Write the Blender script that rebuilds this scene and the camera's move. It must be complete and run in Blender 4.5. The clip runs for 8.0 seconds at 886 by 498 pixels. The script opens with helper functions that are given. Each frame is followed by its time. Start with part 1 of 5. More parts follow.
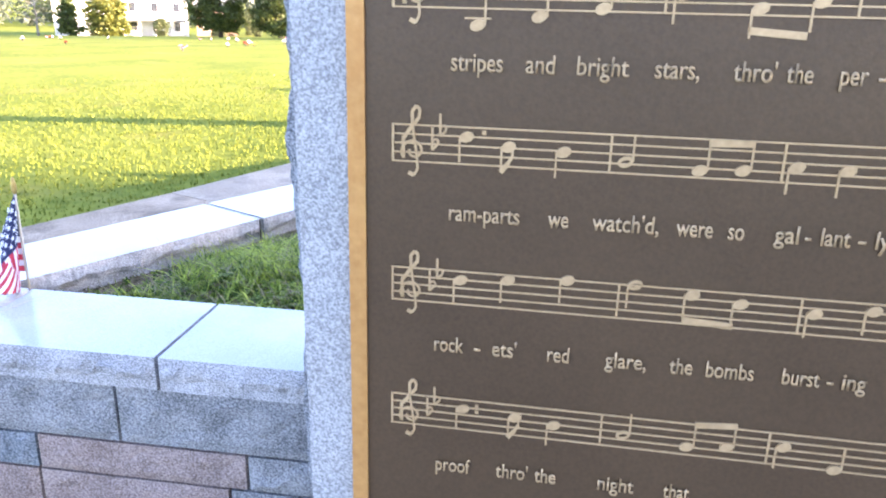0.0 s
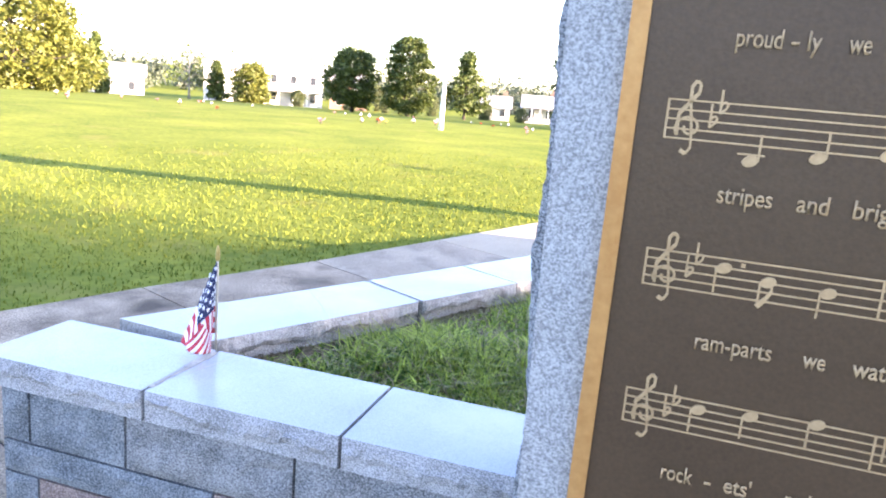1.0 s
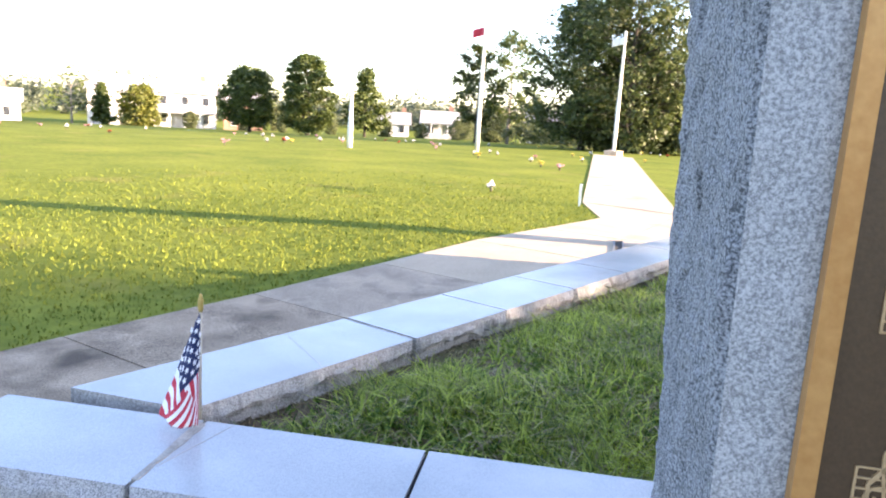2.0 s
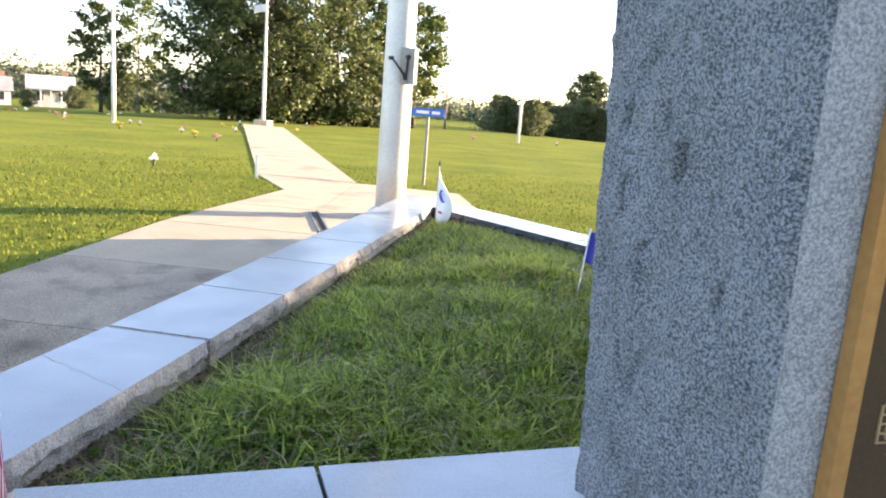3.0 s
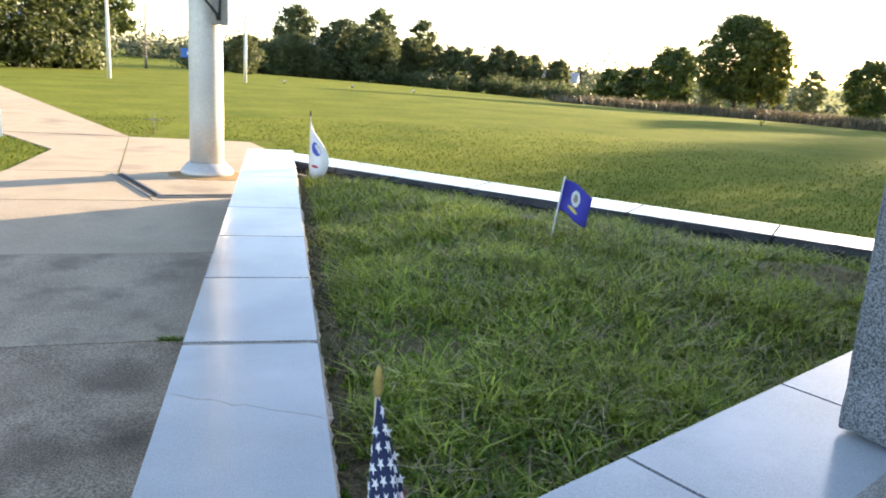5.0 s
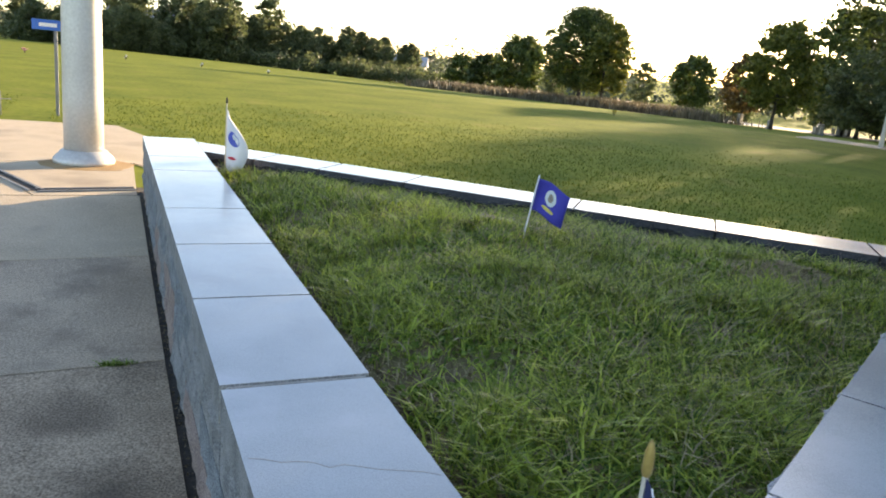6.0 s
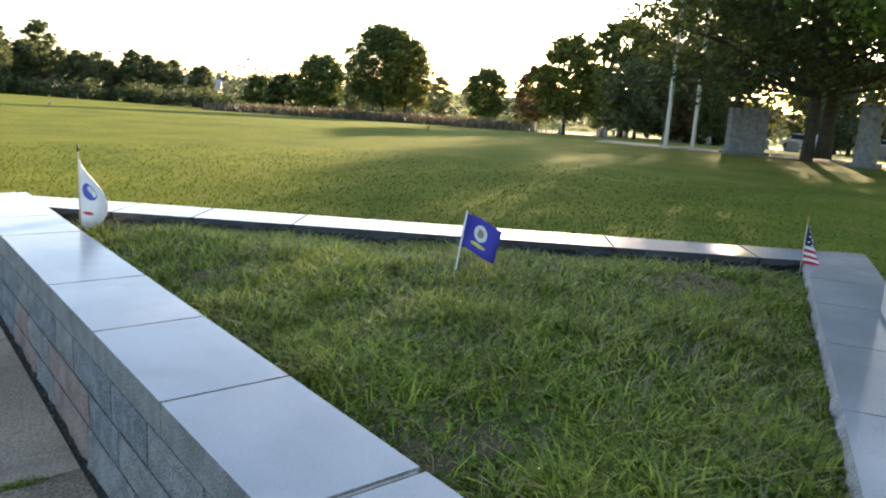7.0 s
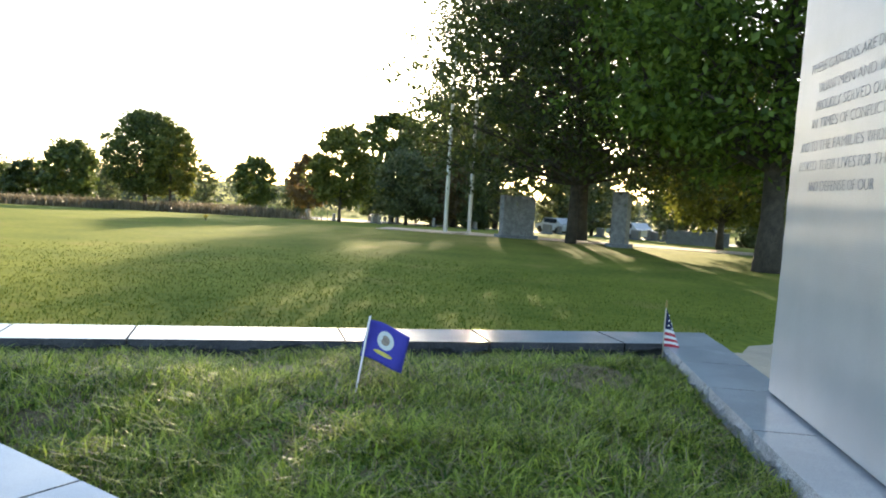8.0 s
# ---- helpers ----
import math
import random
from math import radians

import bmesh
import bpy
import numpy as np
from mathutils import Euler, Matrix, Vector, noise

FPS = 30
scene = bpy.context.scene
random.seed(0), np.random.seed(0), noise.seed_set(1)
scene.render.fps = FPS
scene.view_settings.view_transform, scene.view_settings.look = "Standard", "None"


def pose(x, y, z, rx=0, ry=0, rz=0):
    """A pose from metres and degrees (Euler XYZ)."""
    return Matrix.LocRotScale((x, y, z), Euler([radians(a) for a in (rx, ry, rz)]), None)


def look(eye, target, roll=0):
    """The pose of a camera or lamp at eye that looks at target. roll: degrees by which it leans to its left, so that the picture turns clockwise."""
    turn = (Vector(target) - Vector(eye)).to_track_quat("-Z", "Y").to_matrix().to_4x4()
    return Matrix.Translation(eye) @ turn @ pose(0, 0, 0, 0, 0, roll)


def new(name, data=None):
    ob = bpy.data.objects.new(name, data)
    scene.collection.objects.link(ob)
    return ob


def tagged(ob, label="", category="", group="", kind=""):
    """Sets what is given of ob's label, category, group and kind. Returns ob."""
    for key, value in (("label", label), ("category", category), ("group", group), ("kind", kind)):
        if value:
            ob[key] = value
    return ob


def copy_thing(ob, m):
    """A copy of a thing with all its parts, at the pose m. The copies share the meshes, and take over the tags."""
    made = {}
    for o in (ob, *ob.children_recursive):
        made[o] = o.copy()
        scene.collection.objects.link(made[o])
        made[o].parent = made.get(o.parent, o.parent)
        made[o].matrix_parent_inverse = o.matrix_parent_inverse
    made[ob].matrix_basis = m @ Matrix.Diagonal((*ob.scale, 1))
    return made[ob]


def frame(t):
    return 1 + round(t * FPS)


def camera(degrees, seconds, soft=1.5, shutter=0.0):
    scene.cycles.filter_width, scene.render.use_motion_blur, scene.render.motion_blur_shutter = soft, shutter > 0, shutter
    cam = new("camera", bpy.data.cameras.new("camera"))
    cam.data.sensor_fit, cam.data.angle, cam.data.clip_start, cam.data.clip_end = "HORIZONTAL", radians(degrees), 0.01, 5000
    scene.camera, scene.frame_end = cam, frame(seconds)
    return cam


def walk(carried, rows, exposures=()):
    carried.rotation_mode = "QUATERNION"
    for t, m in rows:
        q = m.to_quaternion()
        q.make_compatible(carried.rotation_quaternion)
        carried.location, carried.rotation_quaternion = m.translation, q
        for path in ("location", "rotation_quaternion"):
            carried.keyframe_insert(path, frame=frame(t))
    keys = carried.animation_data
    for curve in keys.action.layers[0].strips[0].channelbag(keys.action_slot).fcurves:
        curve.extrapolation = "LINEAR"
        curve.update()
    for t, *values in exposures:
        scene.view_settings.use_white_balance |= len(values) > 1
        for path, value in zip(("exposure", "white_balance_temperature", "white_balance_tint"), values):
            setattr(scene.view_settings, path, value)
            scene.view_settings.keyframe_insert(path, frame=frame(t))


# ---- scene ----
cam = camera(61.3, 8.0, soft=1.9, shutter=0.12)
PATH = [
    (0, (3.072, -1.246, 1.409), (1.951, 0.291, 0.793), 1.4),
    (0.5, (2.997, -1.35, 1.447), (1.722, 0.112, 0.958), 4.4),
    (1, (2.875, -1.427, 1.462), (1.505, -0.033, 1.037), 5.0),
    (1.2, (2.808, -1.445, 1.464), (1.42, -0.071, 1.035), 5.1),
    (2.3, (2.14, -1.407, 1.387), (1.194, 0.317, 1.023), 3.5),
    (2.5, (2.033, -1.461, 1.376), (1.305, 0.363, 0.996), 3.9),
    (3, (1.672, -1.489, 1.363), (1.343, 0.448, 0.987), 4.5),
    (3.5, (1.301, -1.448, 1.35), (1.164, 0.509, 0.963), 4.8),
    (4, (0.935, -1.497, 1.336), (1.12, 0.444, 0.89), 2.6),
    (4.5, (0.581, -1.43, 1.314), (0.86, 0.496, 0.853), 1.2),
    (5, (0.284, -1.312, 1.344), (0.715, 0.58, 0.86), 3.8),
    (5.2, (0.143, -1.254, 1.33), (0.746, 0.594, 0.86), 3.4),
    (6.3, (-0.36, -0.727, 1.338), (0.523, 0.989, 0.814), 6.2),
    (6.5, (-0.433, -0.635, 1.334), (0.535, 1.032, 0.8), 5.9),
    (7, (-0.666, -0.371, 1.377), (0.577, 1.141, 0.964), 3.6),
    (7.5, (-0.714, -0.008, 1.369), (0.816, 1.256, 1.121), 4.3),
    (8, (-0.821, 0.351, 1.363), (0.845, 1.447, 1.214), 3.5),
]
walk(cam, [(t, look(eye, aim, roll)) for t, eye, aim, roll in PATH],
     exposures=[(0.0, 3.55, 6900, 31), (1.2, 3.22, 6900, 28), (2.4, 2.64, 7450, 24), (3.5, 2.36, 7700, 20), (5.0, 2.16, 7700, 16), (6.5, 1.86, 8000, 15), (7.3, 1.86, 7650, 13), (8.0, 2.1, 7400, 10)])

# ---- world and sun ----
SUN_AZ = radians(30)      # from +x towards +y
SUN_EL = radians(10)
world = bpy.data.worlds.new("sky")
scene.world = world
world.use_nodes = True
wn = world.node_tree.nodes
sky = wn.new("ShaderNodeTexSky")
sky.sky_type = "NISHITA"
sky.sun_disc = False
sky.sun_elevation = SUN_EL
sky.sun_rotation = radians(90) - SUN_AZ
sky.air_density, sky.dust_density, sky.ozone_density = 0.7, 0.6, 1.4
wn["Background"].inputs["Strength"].default_value = 0.15
world.node_tree.links.new(sky.outputs[0], wn["Background"].inputs["Color"])
sun_data = bpy.data.lights.new("sun", "SUN")
sun_data.energy, sun_data.angle, sun_data.color = 5.0, radians(0.6), (1.0, 0.84, 0.62)
sun = new("sun", sun_data)
sun.matrix_world = look((math.cos(SUN_AZ) * 60 * math.cos(SUN_EL), math.sin(SUN_AZ) * 60 * math.cos(SUN_EL), 60 * math.sin(SUN_EL)), (0, 0, 0))

# ---- materials ----


def material(name, c1, c2, rough=0.7, scale=6.0, fine=60.0, bump=0.2, bump_scale=None, metal=0.0, mix=0.5, contrast=(0.35, 0.65), spec=0.5, third=None, coat=0.0, island=0.0, grain=2):
    """Two colours mixed by a coarse and a fine noise, with fine relief. third: (colour, scale, low, high) for stains."""
    m = bpy.data.materials.new(name)
    m.use_nodes = True
    nt = m.node_tree
    N, L = nt.nodes, nt.links
    b = N["Principled BSDF"]
    tc = N.new("ShaderNodeTexCoord")
    n1, n2 = N.new("ShaderNodeTexNoise"), N.new("ShaderNodeTexNoise")
    n1.inputs["Scale"].default_value, n1.inputs["Detail"].default_value = scale, 4
    n2.inputs["Scale"].default_value, n2.inputs["Detail"].default_value = fine, grain
    n2.inputs["Roughness"].default_value = 0.7 if grain > 2 else 0.5
    for n in (n1, n2):
        L.new(tc.outputs["Object"], n.inputs["Vector"])
    mx = N.new("ShaderNodeMix")
    mx.data_type = "FLOAT"
    mx.inputs[0].default_value = mix
    L.new(n1.outputs[0], mx.inputs[2])
    L.new(n2.outputs[0], mx.inputs[3])
    value = mx.outputs[0]
    if island:
        geo, add, sub = N.new("ShaderNodeNewGeometry"), N.new("ShaderNodeMath"), N.new("ShaderNodeMath")
        sub.operation, sub.inputs[1].default_value = "MULTIPLY_ADD", island
        sub.inputs[2].default_value = -island / 2
        L.new(geo.outputs["Random Per Island"], sub.inputs[0])
        L.new(sub.outputs[0], add.inputs[0])
        L.new(value, add.inputs[1])
        value = add.outputs[0]
    rp = N.new("ShaderNodeValToRGB")
    rp.color_ramp.elements[0].position, rp.color_ramp.elements[1].position = contrast
    rp.color_ramp.elements[0].color, rp.color_ramp.elements[1].color = (*c1, 1), (*c2, 1)
    L.new(value, rp.inputs[0])
    col = rp.outputs[0]
    if third:
        n3, r3, m3 = N.new("ShaderNodeTexNoise"), N.new("ShaderNodeMapRange"), N.new("ShaderNodeMix")
        n3.inputs["Scale"].default_value, n3.inputs["Detail"].default_value = third[1], 5
        L.new(tc.outputs["Object"], n3.inputs["Vector"])
        r3.inputs[1].default_value, r3.inputs[2].default_value = third[2], third[3]
        L.new(n3.outputs[0], r3.inputs[0])
        m3.data_type = "RGBA"
        L.new(r3.outputs[0], m3.inputs[0])
        L.new(col, m3.inputs[6])
        m3.inputs[7].default_value = (*third[0], 1)
        col = m3.outputs[2]
    L.new(col, b.inputs["Base Color"])
    b.inputs["Roughness"].default_value, b.inputs["Metallic"].default_value = rough, metal
    b.inputs["Specular IOR Level"].default_value = spec
    b.inputs["Coat Weight"].default_value = coat
    b.inputs["Coat Roughness"].default_value = 0.08
    if bump:
        bp = N.new("ShaderNodeBump")
        bp.inputs["Strength"].default_value, bp.inputs["Distance"].default_value = bump, 0.01
        src = n2
        if bump_scale:
            src = N.new("ShaderNodeTexNoise")
            src.inputs["Scale"].default_value, src.inputs["Detail"].default_value = bump_scale, 4
            L.new(tc.outputs["Object"], src.inputs["Vector"])
        L.new(src.outputs[0], bp.inputs["Height"])
        L.new(bp.outputs[0], b.inputs["Normal"])
    return m


def leafy(name, c1, c2, see=0.35, island=0.9, rough=0.55, spec=0.45):
    """Leaves and grass blades: colour differs blade by blade, and some light comes through."""
    m = material(name, c1, c2, rough=rough, scale=0.8, fine=5.0, bump=0, island=island, contrast=(0.1, 0.9), spec=spec)
    N, L = m.node_tree.nodes, m.node_tree.links
    b = N["Principled BSDF"]
    tr, mx = N.new("ShaderNodeBsdfTranslucent"), N.new("ShaderNodeMixShader")
    L.new(b.inputs["Base Color"].links[0].from_socket, tr.inputs["Color"])
    mx.inputs[0].default_value = see
    L.new(b.outputs[0], mx.inputs[1])
    L.new(tr.outputs[0], mx.inputs[2])
    L.new(mx.outputs[0], N["Material Output"].inputs["Surface"])
    return m


M = {
    "granite_rough": material("rough grey granite", (0.045, 0.052, 0.060), (0.262, 0.283, 0.308), 0.85, 4, 175, 0.45, 55, mix=0.88, contrast=(0.43, 0.57), grain=6),
    "granite_face": material("steeled light granite", (0.16, 0.170, 0.180), (0.47, 0.487, 0.505), 0.6, 5, 190, 0.12, mix=0.9, contrast=(0.40, 0.60), grain=6),
    "granite_hewn": material("grey hewn granite edge", (0.21, 0.20, 0.185), (0.59, 0.57, 0.535), 0.88, 6, 190, 0.8, 36, mix=0.6, contrast=(0.36, 0.64), third=((0.15, 0.125, 0.10), 6, 0.62, 0.74)),
    "granite_edge": material("grey sawn granite edge", (0.15, 0.155, 0.165), (0.50, 0.505, 0.52), 0.85, 6, 240, 0.5, 40, mix=0.75, contrast=(0.38, 0.62), third=((0.14, 0.125, 0.11), 6, 0.64, 0.74)),
    "mortar_pale": material("pale cracked mortar", (0.30, 0.28, 0.25), (0.50, 0.47, 0.42), 0.95, 30, 160, 0.5),
    "concrete_dirty": material("dirt-darkened concrete paving", (0.28, 0.217, 0.157), (0.60, 0.48, 0.355), 0.8, 1.6, 105, 0.55, mix=0.62, contrast=(0.38, 0.63), third=((0.19, 0.15, 0.115), 3.5, 0.52, 0.78)),
    "concrete_dark": material("mildewed concrete paving", (0.215, 0.162, 0.115), (0.58, 0.45, 0.325), 0.85, 2.2, 105, 0.6, mix=0.66, contrast=(0.39, 0.62), third=((0.11, 0.083, 0.06), 2.6, 0.47, 0.74), spec=0.3),
    "granite_top": material("honed blue-grey granite", (0.338, 0.372, 0.392), (0.53, 0.572, 0.595), 0.17, 2.2, 330, 0.02, mix=0.55, contrast=(0.36, 0.64), spec=0.6, third=((0.57, 0.60, 0.64), 1.6, 0.64, 0.78)),
    "granite_back": material("polished pale granite", (0.31, 0.328, 0.355), (0.41, 0.430, 0.46), 0.34, 3, 330, 0.01, mix=0.6, contrast=(0.36, 0.64), spec=0.35),
    "granite_etch": material("etched granite lettering", (0.20, 0.21, 0.23), (0.27, 0.28, 0.30), 0.6, 20, 200, 0.05),
    "block_blue": material("blue-grey wall stone", (0.060, 0.076, 0.090), (0.265, 0.295, 0.320), 0.85, 9, 170, 0.5, 50, mix=0.68, contrast=(0.40, 0.62)),
    "block_grey": material("grey wall stone", (0.085, 0.092, 0.098), (0.320, 0.328, 0.336), 0.85, 8, 180, 0.5, 50, mix=0.68, contrast=(0.40, 0.62)),
    "block_pink": material("pinkish wall stone", (0.130, 0.092, 0.082), (0.355, 0.280, 0.255), 0.85, 8, 170, 0.5, 50, mix=0.68, contrast=(0.40, 0.62)),
    # near-black base colour paints in the shade on the right wall's edges
    "granite_edge_shaded": material("granite edge with shade painted in", (0.022, 0.022, 0.024), (0.085, 0.085, 0.088), 0.9, 6, 180, 0.5, 45, mix=0.6),
    "mortar": material("wall mortar", (0.05, 0.047, 0.044), (0.13, 0.125, 0.118), 0.95, 12, 150, 0.4),
    "concrete": material("weathered concrete paving", (0.37, 0.297, 0.21), (0.65, 0.54, 0.40), 0.9, 1.1, 95, 0.35, mix=0.5, contrast=(0.34, 0.66), third=((0.25, 0.20, 0.15), 1.1, 0.52, 0.76)),
    "joint": material("dark joint filler", (0.03, 0.028, 0.025), (0.08, 0.07, 0.06), 0.95, 20, 120, 0.3),
    "soil": material("bed soil with leaf litter", (0.085, 0.060, 0.034), (0.27, 0.20, 0.11), 0.95, 6, 90, 0.7, mix=0.55, third=((0.14, 0.135, 0.05), 2.5, 0.45, 0.6)),
    "lawn": material("mown lawn", (0.102, 0.144, 0.028), (0.245, 0.268, 0.050), 0.9, 0.55, 9, 0.16, 60, mix=0.45, contrast=(0.32, 0.68), third=((0.26, 0.235, 0.070), 0.9, 0.58, 0.80), spec=0.02),
    "blade": leafy("grass blades", (0.046, 0.112, 0.010), (0.56, 0.67, 0.11), 0.5, rough=0.4),
    "weed": leafy("broad weed leaves", (0.06, 0.135, 0.014), (0.33, 0.46, 0.085), 0.45, rough=0.4),
    "blade_dry": leafy("dry grass blades", (0.20, 0.16, 0.08), (0.44, 0.37, 0.21), 0.2),
    "blade_lawn": leafy("lawn blades", (0.096, 0.136, 0.022), (0.212, 0.238, 0.042), 0.12, rough=0.8, spec=0.08),
    "leaf_dark": leafy("dark oak leaves", (0.027, 0.044, 0.012), (0.085, 0.112, 0.026), 0.38),
    "leaf_mid": leafy("green leaves", (0.042, 0.070, 0.015), (0.125, 0.160, 0.036), 0.35),
    "leaf_wood": leafy("wood-edge leaves", (0.036, 0.058, 0.018), (0.115, 0.145, 0.045), 0.36),
    # raised greens paint in the glow of sun behind this oak's crown
    "leaf_sunny": leafy("green leaves with backlight tinted in", (0.048, 0.092, 0.014), (0.150, 0.235, 0.036), 0.52),
    "leaf_light": leafy("yellow-green leaves", (0.085, 0.105, 0.018), (0.22, 0.23, 0.045), 0.4),
    "leaf_rust": leafy("rusty leaves", (0.09, 0.055, 0.02), (0.17, 0.12, 0.045), 0.35),
    # distance haze is put into this leaf colour: paler, greyer green
    "leaf_far": leafy("far leaves with haze tinted in", (0.07, 0.092, 0.058), (0.13, 0.155, 0.098), 0.35),
    "reed": leafy("dry brown reeds", (0.10, 0.085, 0.05), (0.24, 0.20, 0.13), 0.3),
    "bark": material("dark furrowed bark", (0.025, 0.021, 0.017), (0.085, 0.072, 0.058), 0.95, 5, 40, 0.8, 25),
    "bark_grey": material("pale dead wood", (0.16, 0.14, 0.12), (0.32, 0.29, 0.26), 0.9, 5, 40, 0.4),
    "bronze": material("dark patinated bronze", (0.058, 0.033, 0.016), (0.092, 0.055, 0.028), 0.42, 2.5, 140, 0.10, 90, metal=0.2, contrast=(0.3, 0.7), spec=0.5),
    "brass": material("worn brass edge", (0.44, 0.21, 0.065), (0.55, 0.29, 0.10), 0.42, 4, 60, 0.05, metal=0.35),
    "brass_letter": material("polished raised brass", (0.41, 0.275, 0.145), (0.54, 0.38, 0.215), 0.42, 8, 90, 0.03, metal=0.3),
    "pole": material("weathered aluminium pole", (0.52, 0.51, 0.49), (0.66, 0.65, 0.63), 0.42, 1.5, 40, 0.05, metal=0.25, third=((0.40, 0.38, 0.35), 3, 0.6, 0.8)),
    "white": material("white painted metal", (0.70, 0.70, 0.68), (0.82, 0.82, 0.80), 0.5, 3, 50, 0.02),
    "box": material("dull grey steel box", (0.22, 0.21, 0.19), (0.34, 0.32, 0.29), 0.5, 6, 60, 0.1, metal=0.4),
    "black": material("black iron", (0.015, 0.015, 0.015), (0.04, 0.038, 0.035), 0.6, 10, 60, 0.1),
    "steel": material("dull galvanised steel", (0.17, 0.175, 0.18), (0.28, 0.285, 0.29), 0.6, 5, 60, 0.05, metal=0.3),
    "rust": material("rust-stained concrete", (0.30, 0.17, 0.06), (0.44, 0.30, 0.15), 0.9, 5, 60, 0.2),
    "sign_blue": material("blue sign sheet", (0.02, 0.12, 0.46), (0.03, 0.16, 0.55), 0.4, 5, 50, 0),
    "cloth_white": material("white flag cloth", (0.74, 0.75, 0.77), (0.84, 0.84, 0.85), 0.8, 12, 400, 0.05),
    "cloth_red": material("red flag cloth", (0.46, 0.025, 0.05), (0.60, 0.05, 0.08), 0.8, 12, 400, 0.05),
    "cloth_navy": material("navy flag cloth", (0.008, 0.014, 0.055), (0.016, 0.026, 0.09), 0.8, 12, 400, 0.05),
    "cloth_blue": material("blue flag cloth", (0.028, 0.03, 0.30), (0.05, 0.055, 0.42), 0.75, 12, 400, 0.05),
    "emblem_pale": material("pale emblem print", (0.55, 0.62, 0.66), (0.70, 0.72, 0.68), 0.8, 60, 300, 0),
    "emblem_dark": material("grey emblem print", (0.16, 0.13, 0.12), (0.40, 0.33, 0.26), 0.8, 90, 300, 0),
    "emblem_yellow": material("yellow ribbon print", (0.58, 0.48, 0.08), (0.70, 0.60, 0.16), 0.8, 60, 300, 0),
    "emblem_blue": material("blue emblem print", (0.04, 0.07, 0.40), (0.10, 0.14, 0.52), 0.8, 60, 300, 0),
    "stick": material("pale wooden stick", (0.50, 0.44, 0.34), (0.62, 0.56, 0.45), 0.6, 20, 200, 0.05),
    "gold": material("gilt plastic finial", (0.36, 0.25, 0.07), (0.48, 0.34, 0.11), 0.4, 20, 90, 0.02, metal=0.3),
    "siding": material("white house siding", (0.50, 0.50, 0.49), (0.62, 0.62, 0.61), 0.7, 0.4, 8, 0),
    "brick_far": material("brick house wall", (0.22, 0.12, 0.09), (0.34, 0.20, 0.15), 0.85, 0.4, 10, 0),
    "roof_grey": material("grey shingle roof", (0.22, 0.22, 0.23), (0.36, 0.36, 0.37), 0.85, 0.6, 12, 0),
    "roof_pale": material("pale shingle roof", (0.36, 0.36, 0.37), (0.48, 0.48, 0.48), 0.85, 0.6, 12, 0),
    # lightened leaf colour stands in for haze over the distant trees
    "leaf_line": leafy("tree-line leaves with haze tinted in", (0.070, 0.094, 0.040), (0.180, 0.208, 0.085), 0.42),
    "glass_dark": material("dark window panes", (0.03, 0.035, 0.045), (0.06, 0.07, 0.085), 0.1, 1, 4, 0),
    "petal_white": material("white silk petals", (0.68, 0.66, 0.66), (0.84, 0.82, 0.82), 0.8, 30, 90, 0.1),
    "petal_pink": material("pink silk petals", (0.60, 0.22, 0.30), (0.78, 0.42, 0.46), 0.8, 30, 90, 0.1),
    "petal_red": material("red silk petals", (0.50, 0.04, 0.03), (0.66, 0.12, 0.05), 0.8, 30, 90, 0.1),
    "petal_yellow": material("yellow silk petals", (0.62, 0.48, 0.06), (0.80, 0.66, 0.14), 0.8, 30, 90, 0.1),
    "vase": material("dark bronze vase", (0.04, 0.03, 0.02), (0.09, 0.07, 0.05), 0.5, 20, 90, 0.1),
    "car_white": material("white car paint", (0.72, 0.72, 0.72), (0.80, 0.80, 0.80), 0.25, 2, 8, 0, coat=0.5),
    "car_dark": material("dark car paint", (0.03, 0.03, 0.04), (0.06, 0.06, 0.07), 0.25, 2, 8, 0, coat=0.5),
}

# ---- helpers of this scene ----


def link_mesh(name, me, mats, parent=None, label=""):
    for m in (mats if isinstance(mats, (list, tuple)) else [mats]):
        me.materials.append(M[m])
    ob = new(name, me)
    if parent is not None:
        ob.parent = parent
    if label:
        ob["label"] = label
    return ob


def part(name, bm, mats, parent=None, label="", smooth=False):
    me = bpy.data.meshes.new(name)
    bmesh.ops.recalc_face_normals(bm, faces=bm.faces)
    if smooth:
        for f in bm.faces:
            f.smooth = True
    bm.to_mesh(me)
    bm.free()
    return link_mesh(name, me, mats, parent, label)


def thing(name, m, label, category, group="", kind=""):
    ob = new(name)
    ob.empty_display_size = 0.2
    ob.matrix_basis = m
    return tagged(ob, label, category, group, kind)


def box(bm, x0, y0, z0, x1, y1, z1, mat=0, bevel=0.0):
    v = [bm.verts.new((x, y, z)) for z in (z0, z1) for x, y in ((x0, y0), (x1, y0), (x1, y1), (x0, y1))]
    fs = [bm.faces.new([v[i] for i in q]) for q in ((3, 2, 1, 0), (4, 5, 6, 7), (0, 1, 5, 4), (1, 2, 6, 5), (2, 3, 7, 6), (3, 0, 4, 7))]
    for f in fs:
        f.material_index = mat
    if bevel:
        bmesh.ops.bevel(bm, geom=list({e for f in fs for e in f.edges}), offset=bevel, segments=2, affect="EDGES", profile=0.5)
    return bm


